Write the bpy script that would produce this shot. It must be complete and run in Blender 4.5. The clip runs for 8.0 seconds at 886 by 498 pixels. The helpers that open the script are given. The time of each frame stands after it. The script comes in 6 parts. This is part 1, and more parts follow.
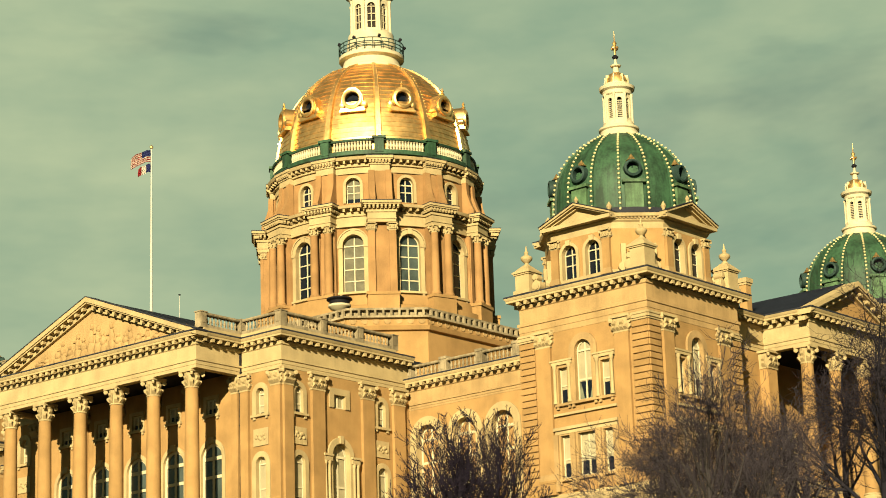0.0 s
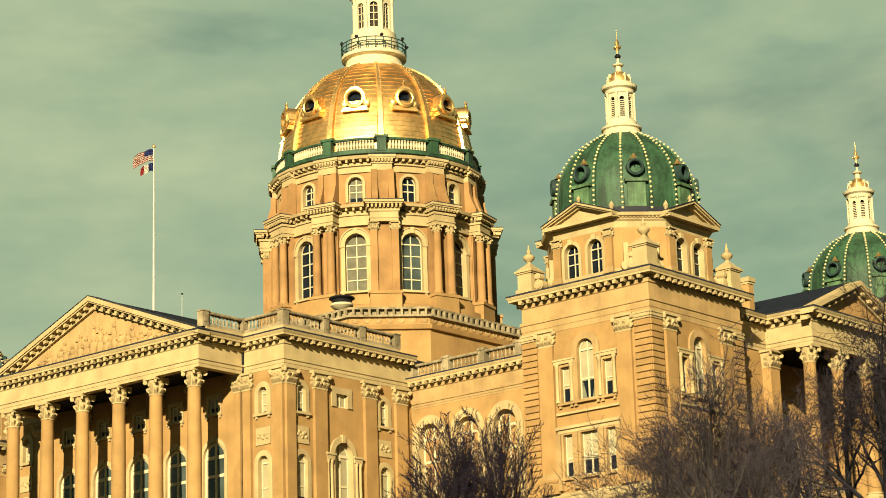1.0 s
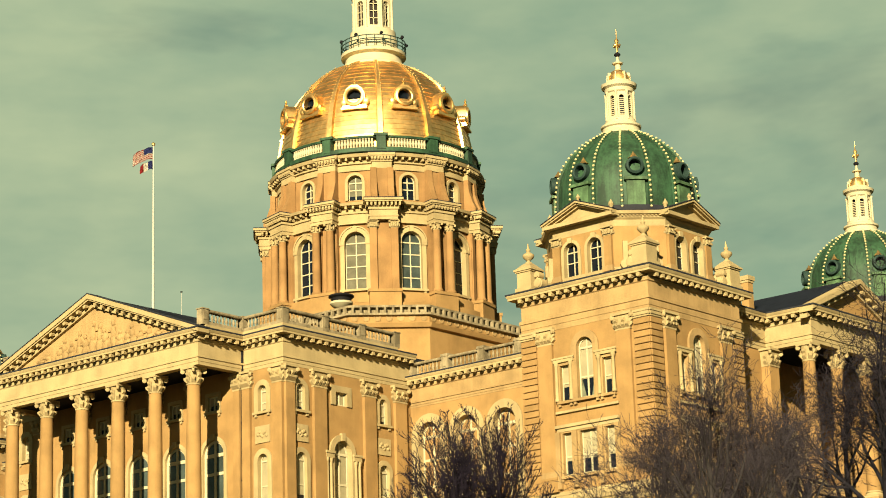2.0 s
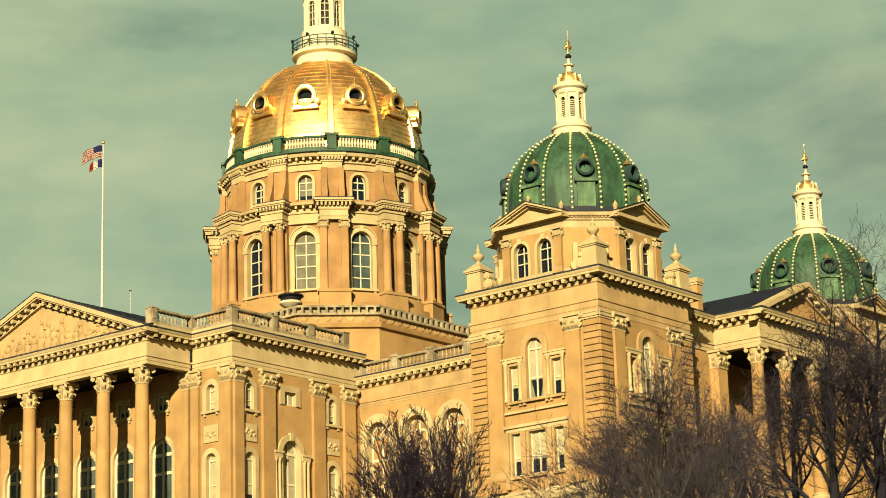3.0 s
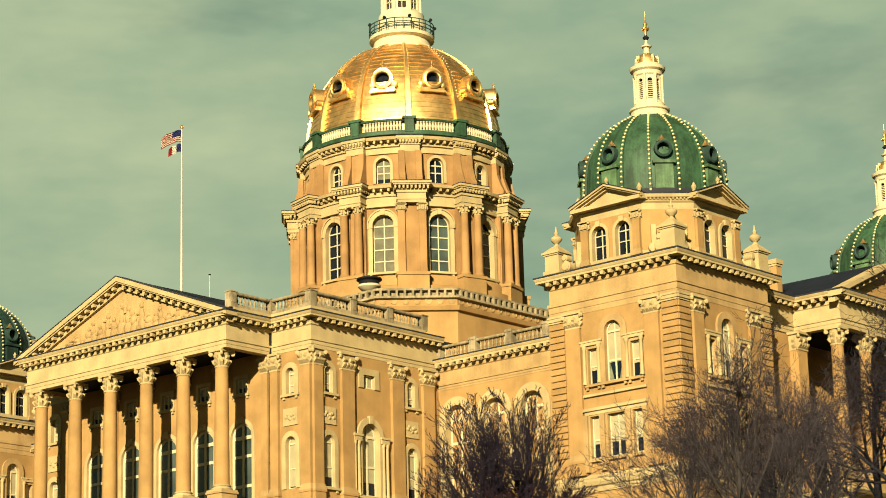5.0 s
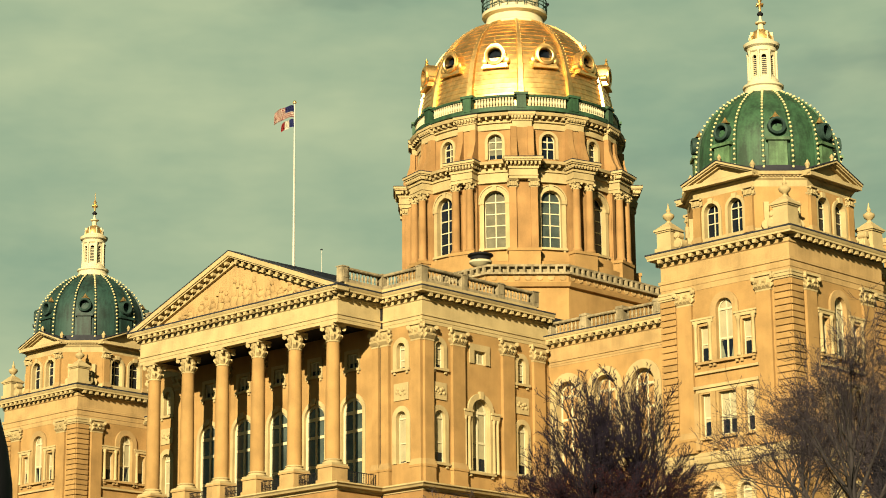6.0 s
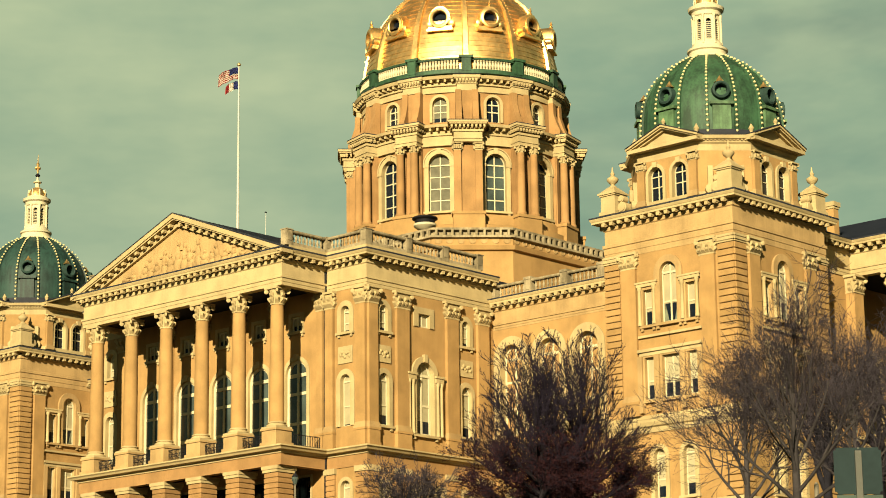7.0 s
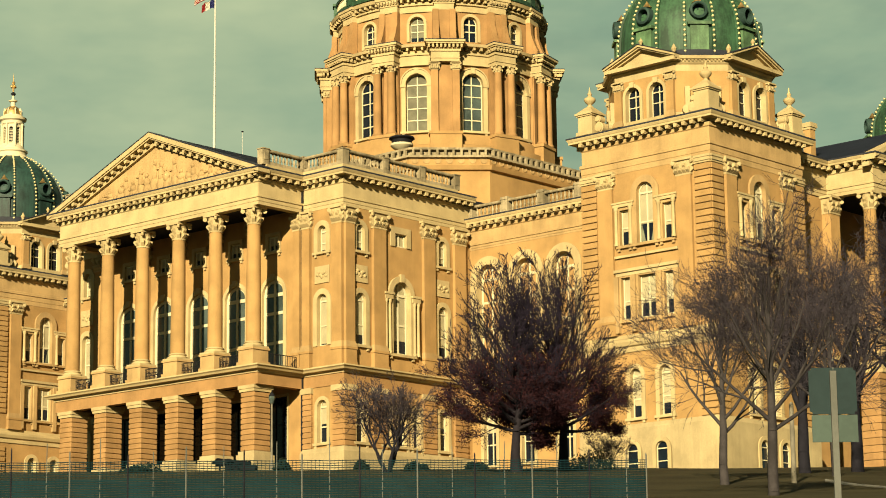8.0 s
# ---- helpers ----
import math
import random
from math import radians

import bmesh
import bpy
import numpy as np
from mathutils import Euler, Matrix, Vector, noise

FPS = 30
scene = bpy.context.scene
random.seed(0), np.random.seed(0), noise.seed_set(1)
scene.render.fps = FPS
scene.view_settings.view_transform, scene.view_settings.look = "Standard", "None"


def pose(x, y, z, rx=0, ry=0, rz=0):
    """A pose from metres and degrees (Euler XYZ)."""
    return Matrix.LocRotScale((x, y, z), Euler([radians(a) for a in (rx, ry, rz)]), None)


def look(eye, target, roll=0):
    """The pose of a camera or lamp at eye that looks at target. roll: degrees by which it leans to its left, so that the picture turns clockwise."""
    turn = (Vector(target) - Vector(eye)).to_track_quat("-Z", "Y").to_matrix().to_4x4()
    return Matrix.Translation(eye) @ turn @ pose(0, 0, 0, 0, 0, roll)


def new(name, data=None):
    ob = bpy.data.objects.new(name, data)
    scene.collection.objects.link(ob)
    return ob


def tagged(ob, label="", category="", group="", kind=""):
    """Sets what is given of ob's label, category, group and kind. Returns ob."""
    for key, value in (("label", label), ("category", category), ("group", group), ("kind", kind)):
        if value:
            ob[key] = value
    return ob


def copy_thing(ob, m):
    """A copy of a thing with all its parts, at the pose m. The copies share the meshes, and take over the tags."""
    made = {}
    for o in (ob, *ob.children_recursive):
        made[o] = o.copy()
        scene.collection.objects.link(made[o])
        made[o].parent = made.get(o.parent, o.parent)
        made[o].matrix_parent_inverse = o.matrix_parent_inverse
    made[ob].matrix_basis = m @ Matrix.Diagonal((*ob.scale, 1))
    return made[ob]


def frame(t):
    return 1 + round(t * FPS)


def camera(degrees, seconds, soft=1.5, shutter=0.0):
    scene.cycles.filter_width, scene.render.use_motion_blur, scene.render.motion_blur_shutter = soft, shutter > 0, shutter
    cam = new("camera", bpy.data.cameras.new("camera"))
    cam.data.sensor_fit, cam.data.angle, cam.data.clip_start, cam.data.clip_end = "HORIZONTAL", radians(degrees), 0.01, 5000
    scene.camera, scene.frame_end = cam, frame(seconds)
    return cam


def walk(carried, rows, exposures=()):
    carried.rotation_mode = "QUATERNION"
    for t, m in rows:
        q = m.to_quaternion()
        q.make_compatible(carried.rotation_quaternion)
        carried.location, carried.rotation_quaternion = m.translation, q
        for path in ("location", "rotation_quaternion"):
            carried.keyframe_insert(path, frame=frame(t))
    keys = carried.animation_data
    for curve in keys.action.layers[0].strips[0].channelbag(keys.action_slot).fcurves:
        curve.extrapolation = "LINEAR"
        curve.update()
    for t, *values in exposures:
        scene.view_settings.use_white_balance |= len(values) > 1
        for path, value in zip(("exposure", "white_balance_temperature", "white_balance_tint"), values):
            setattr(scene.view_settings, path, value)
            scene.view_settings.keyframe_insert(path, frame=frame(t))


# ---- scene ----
# camera: one standing place, a hand-held pan and tilt
cam = camera(21.25, 8.0, soft=1.0)
EYE = (-174.27, -157.26, -19.99)
ROWS = [
    (0.0, -49.616, 15.122, -1.850),
    (0.5, -49.557, 15.122, -1.841),
    (1.0, -49.555, 15.103, -1.816),
    (2.5, -49.621, 15.032, -1.738),
    (3.0, -50.822, 15.033, -1.745),
    (3.5, -53.994, 15.145, -2.487),
    (4.0, -54.655, 15.015, -2.640),
    (4.5, -51.877, 14.872, -1.984),
    (5.0, -48.853, 14.669, -1.508),
    (5.2, -47.920, 14.629, -1.357),
    (6.3, -45.863, 13.848, -0.253),
    (6.5, -46.002, 13.581, -0.177),
    (7.0, -47.433, 13.225, -0.672),
    (7.5, -47.454, 12.460, -0.482),
    (8.0, -47.986, 11.277, -0.661),
]
walk(cam, [(t, pose(*EYE, 90 + pitch, 0, yaw) @ pose(0, 0, 0, 0, 0, roll)) for t, yaw, pitch, roll in ROWS],
     [(0.0, 1.40), (8.0, 1.40)])

# ---------- light ----------
SUN_AZ, SUN_EL = radians(29), radians(18.5)      # azimuth south of west
sun_dir = Vector((-math.cos(SUN_AZ) * math.cos(SUN_EL), -math.sin(SUN_AZ) * math.cos(SUN_EL), math.sin(SUN_EL)))
sun = new("sun", bpy.data.lights.new("sun", "SUN"))
sun.data.energy, sun.data.angle, sun.data.color = 5.0, radians(0.6), (1.0, 0.84, 0.53)
sun.matrix_world = look(tuple(sun_dir * 300), (0, 0, 0))

world = bpy.data.worlds.new("sky")
scene.world = world
world.use_nodes = True
wn, wl = world.node_tree.nodes, world.node_tree.links
wn.clear()


def wnode(kind, **kw):
    n = wn.new(kind)
    for k, v in kw.items():
        n.inputs[k].default_value = v
    return n


w_out, w_bg = wn.new("ShaderNodeOutputWorld"), wn.new("ShaderNodeBackground")
sky = wn.new("ShaderNodeTexSky")
sky.sky_type, sky.sun_disc, sky.sun_elevation, sky.sun_rotation = "NISHITA", False, SUN_EL, radians(241)
sky.air_density, sky.dust_density = 1.2, 0.6
w_sky = wnode("ShaderNodeMix")
w_sky.data_type, w_sky.blend_type = "RGBA", "MULTIPLY"
w_sky.inputs[0].default_value = 1.0
w_sky.inputs[7].default_value = (0.0105, 0.0142, 0.0102, 1)
wl.new(sky.outputs[0], w_sky.inputs[6])
w_co = wn.new("ShaderNodeTexCoord")
w_map = wn.new("ShaderNodeMapping")
w_map.inputs["Rotation"].default_value = (0, 0, radians(45))
w_map.inputs["Scale"].default_value = (1.0, 1.0, 2.6)
wl.new(w_co.outputs["Generated"], w_map.inputs[0])
w_noise = wnode("ShaderNodeTexNoise", Scale=3.6, Detail=6.0, Roughness=0.55, Distortion=0.25)
wl.new(w_map.outputs[0], w_noise.inputs["Vector"])
w_ramp = wn.new("ShaderNodeValToRGB")
w_ramp.color_ramp.elements[0].position, w_ramp.color_ramp.elements[0].color = 0.20, (0.0, 0.0, 0.0, 1)
w_ramp.color_ramp.elements[1].position, w_ramp.color_ramp.elements[1].color = 0.46, (1, 1, 1, 1)
wl.new(w_noise.outputs["Fac"], w_ramp.inputs[0])
w_noise2 = wnode("ShaderNodeTexNoise", Scale=6.0, Detail=5.0, Roughness=0.55)
wl.new(w_map.outputs[0], w_noise2.inputs["Vector"])
w_cloud = wn.new("ShaderNodeValToRGB")
w_cloud.color_ramp.elements[0].position, w_cloud.color_ramp.elements[0].color = 0.35, (0.100, 0.148, 0.100, 1)
w_cloud.color_ramp.elements[1].position, w_cloud.color_ramp.elements[1].color = 0.65, (0.1844, 0.2158, 0.1295, 1)
wl.new(w_noise2.outputs["Fac"], w_cloud.inputs[0])
w_mix = wn.new("ShaderNodeMix")
w_mix.data_type = "RGBA"
w_sep = wn.new("ShaderNodeSeparateXYZ")
wl.new(w_co.outputs["Generated"], w_sep.inputs[0])
w_fade = wn.new("ShaderNodeMapRange")
for i, v in enumerate((0.46, 0.68, 1.0, 0.05)):
    w_fade.inputs[i + 1].default_value = v
wl.new(w_sep.outputs["Z"], w_fade.inputs[0])
w_cov = wn.new("ShaderNodeMath")
w_cov.operation = "MULTIPLY"
wl.new(w_ramp.outputs[0], w_cov.inputs[0])
wl.new(w_fade.outputs[0], w_cov.inputs[1])
w_side = wn.new("ShaderNodeVectorMath")
w_side.operation = "DOT_PRODUCT"
w_side.inputs[1].default_value = (math.cos(SUN_AZ), math.sin(SUN_AZ), 0)
wl.new(w_co.outputs["Generated"], w_side.inputs[0])
w_away = wn.new("ShaderNodeMapRange")
for i, v in enumerate((-0.15, 0.35, 0.12, 1.0)):
    w_away.inputs[i + 1].default_value = v
wl.new(w_side.outputs["Value"], w_away.inputs[0])
w_cov2 = wn.new("ShaderNodeMath")
w_cov2.operation = "MULTIPLY"
wl.new(w_cov.outputs[0], w_cov2.inputs[0])
wl.new(w_away.outputs[0], w_cov2.inputs[1])
wl.new(w_cov2.outputs[0], w_mix.inputs[0])
wl.new(w_sky.outputs[2], w_mix.inputs[6])
wl.new(w_cloud.outputs[0], w_mix.inputs[7])
wl.new(w_mix.outputs[2], w_bg.inputs[0])
wl.new(w_bg.outputs[0], w_out.inputs[0])

# ---------- materials ----------


def material(name, base, rough=0.8, metal=0.0, var=0.25, scale=1.2, fine=14.0, bump=0.25, streak=0.0, dark=None, spec=0.06):
    """A surface with blotches, grain, vertical rain streaks and fine relief."""
    m = bpy.data.materials.new(name)
    m.use_nodes = True
    n, l = m.node_tree.nodes, m.node_tree.links
    b = n["Principled BSDF"]
    b.inputs["Roughness"].default_value, b.inputs["Metallic"].default_value = rough, metal
    b.inputs["Specular IOR Level"].default_value = spec
    co = n.new("ShaderNodeTexCoord")
    geo = n.new("ShaderNodeNewGeometry")
    big, small = n.new("ShaderNodeTexNoise"), n.new("ShaderNodeTexNoise")
    big.inputs["Scale"].default_value, big.inputs["Detail"].default_value = scale, 4
    small.inputs["Scale"].default_value, small.inputs["Detail"].default_value = fine, 3
    l.new(geo.outputs["Position"], big.inputs["Vector"])
    l.new(geo.outputs["Position"], small.inputs["Vector"])
    add = n.new("ShaderNodeMath")
    add.operation = "MULTIPLY_ADD"
    add.inputs[1].default_value = 0.45
    l.new(small.outputs["Fac"], add.inputs[0])
    l.new(big.outputs["Fac"], add.inputs[2])
    last = add
    if streak:
        mp = n.new("ShaderNodeMapping")
        mp.inputs["Scale"].default_value = (2.2, 2.2, 0.12)
        l.new(geo.outputs["Position"], mp.inputs[0])
        st = n.new("ShaderNodeTexNoise")
        st.inputs["Scale"].default_value, st.inputs["Detail"].default_value = 1.6, 5
        l.new(mp.outputs[0], st.inputs["Vector"])
        ad2 = n.new("ShaderNodeMath")
        ad2.operation = "MULTIPLY_ADD"
        ad2.inputs[1].default_value = streak
        l.new(st.outputs["Fac"], ad2.inputs[0])
        l.new(last.outputs[0], ad2.inputs[2])
        last = ad2
    info = n.new("ShaderNodeObjectInfo")
    ad3 = n.new("ShaderNodeMath")
    ad3.operation = "MULTIPLY_ADD"
    ad3.inputs[1].default_value = 0.16
    l.new(info.outputs["Random"], ad3.inputs[0])
    l.new(last.outputs[0], ad3.inputs[2])
    ramp = n.new("ShaderNodeValToRGB")
    mid = 0.72 + 0.5 * streak + 0.08
    lo = dark or tuple(c * (1 - var) for c in base)
    hi = tuple(min(1.0, c * (1 + 0.5 * var)) for c in base)
    e = ramp.color_ramp.elements
    ramp.color_ramp.elements[0].position, ramp.color_ramp.elements[0].color = 0.30, (*lo, 1)
    ramp.color_ramp.elements[1].position, ramp.color_ramp.elements[1].color = 0.70, (*hi, 1)
    sub = n.new("ShaderNodeMath")
    sub.operation = "SUBTRACT"
    sub.inputs[1].default_value = mid - 0.5
    l.new(ad3.outputs[0], sub.inputs[0])
    l.new(sub.outputs[0], ramp.inputs[0])
    l.new(ramp.outputs[0], b.inputs["Base Color"])
    if bump:
        bp = n.new("ShaderNodeBump")
        bp.inputs["Strength"].default_value, bp.inputs["Distance"].default_value = bump, 0.03
        l.new(add.outputs[0], bp.inputs["Height"])
        l.new(bp.outputs[0], b.inputs["Normal"])
    return m


STONE = material("buff_sandstone", (0.268, 0.165, 0.064), 0.85, var=0.22, scale=0.5, streak=0.22)
RUSSET = material("russet_sandstone", (0.240, 0.139, 0.056), 0.85, var=0.25, scale=0.5, streak=0.25)
TRIM = material("pale_limestone", (0.320, 0.250, 0.126), 0.8, var=0.2, scale=0.6, streak=0.3)
PALE = material("light_sandstone", (0.292, 0.198, 0.088), 0.85, var=0.25, scale=0.5, streak=0.35)
BASE = material("grey_buff_base_stone", (0.30, 0.238, 0.125), 0.85, var=0.25, scale=0.4, streak=0.3)
GOLD = material("gold_leaf", (0.86, 0.56, 0.21), 0.46, 1.0, var=0.3, scale=0.9, fine=3.0, bump=0.6)
GREEN = material("green_painted_copper", (0.021, 0.058, 0.028), 0.62, var=0.55, scale=0.5, fine=6.0, bump=0.2, streak=0.8, spec=0.25)
DKGREEN = material("dark_green_iron", (0.022, 0.042, 0.036), 0.5, var=0.3)
WHITE = material("cream_paint", (0.42, 0.375, 0.24), 0.55, var=0.12, scale=0.8, bump=0.1)
ROOF = material("dark_slate_roof", (0.010, 0.012, 0.019), 0.7, var=0.4, scale=0.8)
LEAD = material("dark_lead_flashing", (0.022, 0.024, 0.030), 0.6, var=0.3)
IRON = material("black_iron", (0.010, 0.010, 0.012), 0.6, var=0.2, bump=0.1)
GLASS = material("window_glass", (0.006, 0.009, 0.014), 0.08, var=0.3, bump=0.0, spec=0.22)
WEATHER = material("weathered_grey_stone", (0.225, 0.185, 0.112), 0.85, var=0.45, scale=0.9, streak=0.6)
# Teal base colour stands in for the sky mirrored in the panes.
TEAL = material("sky_teal_glass", (0.050, 0.066, 0.058), 0.1, var=0.5, scale=0.4, bump=0.0, spec=0.5)
BLIND = material("cream_blind_behind_glass", (0.27, 0.24, 0.145), 0.3, var=0.15, bump=0.0, spec=0.4)
# Dull pale fill, used only for the drum panes at 210 degrees.
DULL = material("dull_grey_pane_fill", (0.11, 0.105, 0.07), 0.7, var=0.3, bump=0.0, spec=0.05)
CURTAIN = material("pale_curtained_glass", (0.115, 0.125, 0.085), 0.2, var=0.6, scale=0.9, bump=0.0, spec=0.3)
VERD = material("weathered_green_copper", (0.062, 0.118, 0.056), 0.6, var=0.5, scale=1.2, streak=0.5, spec=0.2)
# Near-black filler; its colour stands in for the unlit inside behind openings.
INSIDE = material("interior_shade_fill", (0.03, 0.025, 0.02), 0.9, bump=0)
POLE = material("white_pole_paint", (0.36, 0.35, 0.30), 0.4, var=0.1, bump=0)
BULB = material("pale_bulb_glass", (0.46, 0.39, 0.20), 0.3, var=0.05, bump=0)

# ---------- mesh tools ----------


def finish(bm, smooth=False):
    bmesh.ops.recalc_face_normals(bm, faces=bm.faces)
    if smooth:
        for f in bm.faces:
            f.smooth = True
    return bm


def mesh_of(name, bm, mat, smooth=False):
    finish(bm, smooth)
    me = bpy.data.meshes.new(name)
    bm.to_mesh(me)
    bm.free()
    me.materials.append(mat)
    return me


def part(name, bm, mat, parent, label="", smooth=False, m=None):
    ob = new(name, mesh_of(name, bm, mat, smooth))
    if smooth:
        ob.data.set_sharp_from_angle(angle=radians(40))
    ob.parent = parent
    if m is not None:
        ob.matrix_local = m
    if label:
        ob["label"] = label
    return ob


def piece(name, me, parent, m):
    ob = new(name, me)
    ob.parent = parent
    ob.matrix_local = m
    return ob


def thing(name, at, label, category, group="", kind=""):
    ob = new(name)
    ob.location = at
    return tagged(ob, label, category, group, kind)


def box(bm, x0, x1, y0, y1, z0, z1, m=None):
    v = [bm.verts.new((x, y, z)) for z in (z0, z1) for x, y in ((x0, y0), (x1, y0), (x1, y1), (x0, y1))]
    for f in ((0, 3, 2, 1), (4, 5, 6, 7), (0, 1, 5, 4), (1, 2, 6, 5), (2, 3, 7, 6), (3, 0, 4, 7)):
        bm.faces.new([v[i] for i in f])
    if m is not None:
        bmesh.ops.transform(bm, matrix=m, verts=v)
    return bm


def lathe(bm, prof, seg=24, a0=0.0, a1=360.0, m=None, hoop=False):
    """Revolves a profile of (radius, z); hoop: the profile is closed, with no end discs."""
    full = a1 - a0 >= 359.9
    n = seg if full else seg + 1
    rings = []
    for r, z in prof:
        rings.append([bm.verts.new((r * math.cos(radians(a0 + (a1 - a0) * i / seg)), r * math.sin(radians(a0 + (a1 - a0) * i / seg)), z)) for i in range(n)])
    for a, b in zip(rings, rings[1:]):
        for i in range(seg):
            j = (i + 1) % n
            bm.faces.new((a[i], a[j], b[j], b[i]))
    if hoop:
        for i in range(seg):
            j = (i + 1) % n
            bm.faces.new((rings[-1][i], rings[-1][j], rings[0][j], rings[0][i]))
    elif full:
        for ring in (rings[0], rings[-1]):
            bm.faces.new(ring)
    if m is not None:
        bmesh.ops.transform(bm, matrix=m, verts=[v for r in rings for v in r])
    return bm


def mould(bm, path, prof, closed=False):
    """Sweeps a closed profile of (out, z) along a plan path, outward on the right-hand side, with mitred corners."""
    n = len(path)
    mit = []
    for i in range(n):
        p = Vector(path[i])
        a = Vector(path[i - 1]) if (i > 0 or closed) else None
        b = Vector(path[(i + 1) % n]) if (i < n - 1 or closed) else None
        ns = []
        for u, v in ((a, p), (p, b)):
            if u is not None and v is not None:
                d = (v - u).normalized()
                ns.append(Vector((d.y, -d.x)))
        if len(ns) == 1:
            mit.append(ns[0])
        else:
            s = ns[0] + ns[1]
            mit.append(s * (1 / max(0.3, s.dot(ns[0]))))
    rings = [[bm.verts.new((p[0] + k.x * o, p[1] + k.y * o, z)) for o, z in prof] for p, k in zip(path, mit)]
    q = len(prof)
    for i in range(n if closed else n - 1):
        a, b = rings[i], rings[(i + 1) % n]
        for j in range(q):
            bm.faces.new((a[j], a[(j + 1) % q], b[(j + 1) % q], b[j]))
    if not closed:
        bm.faces.new(rings[0])
        bm.faces.new(rings[-1])
    return bm


def face(x, y, z, side):
    """A frame on a wall: X to the right as seen from outside, Y into the wall, Z up. side: S, W or degrees."""
    turn = {"S": 0, "W": -90, "E": 90, "N": 180}.get(side, side)
    return Matrix.Translation((x, y, z)) @ Matrix.Rotation(radians(turn), 4, "Z")


def arch_loop(uc, w, zb, zs, n=12, rise=None):
    """The outline of an opening: round-headed above zs, or square-headed if n is 0."""
    h = w / 2
    if n == 0:
        return [(uc - h, zb), (uc + h, zb), (uc + h, zs), (uc - h, zs)]
    return [(uc - h, zb), (uc + h, zb)] + [(uc + h * math.cos(math.pi * i / n), zs + h * math.sin(math.pi * i / n)) for i in range(n + 1)]


def plate(bm, outer, holes, y0, y1, m=None):
    """A flat plate with holes, from y0 to y1 in depth; outlines of (u, z)."""
    verts, edges = [], []
    for loop in [outer] + holes:
        vs = [bm.verts.new((u, y0, z)) for u, z in loop]
        verts += vs
        edges += [bm.edges.new((vs[i], vs[(i + 1) % len(vs)])) for i in range(len(vs))]
    got = bmesh.ops.triangle_fill(bm, use_beauty=True, use_dissolve=False, edges=edges)
    fs = [g for g in got["geom"] if isinstance(g, bmesh.types.BMFace)]
    ext = bmesh.ops.extrude_face_region(bm, geom=fs)
    moved = [g for g in ext["geom"] if isinstance(g, bmesh.types.BMVert)]
    bmesh.ops.translate(bm, verts=moved, vec=(0, y1 - y0, 0))
    if m is not None:
        bmesh.ops.transform(bm, matrix=m, verts=verts + moved)
    return bm


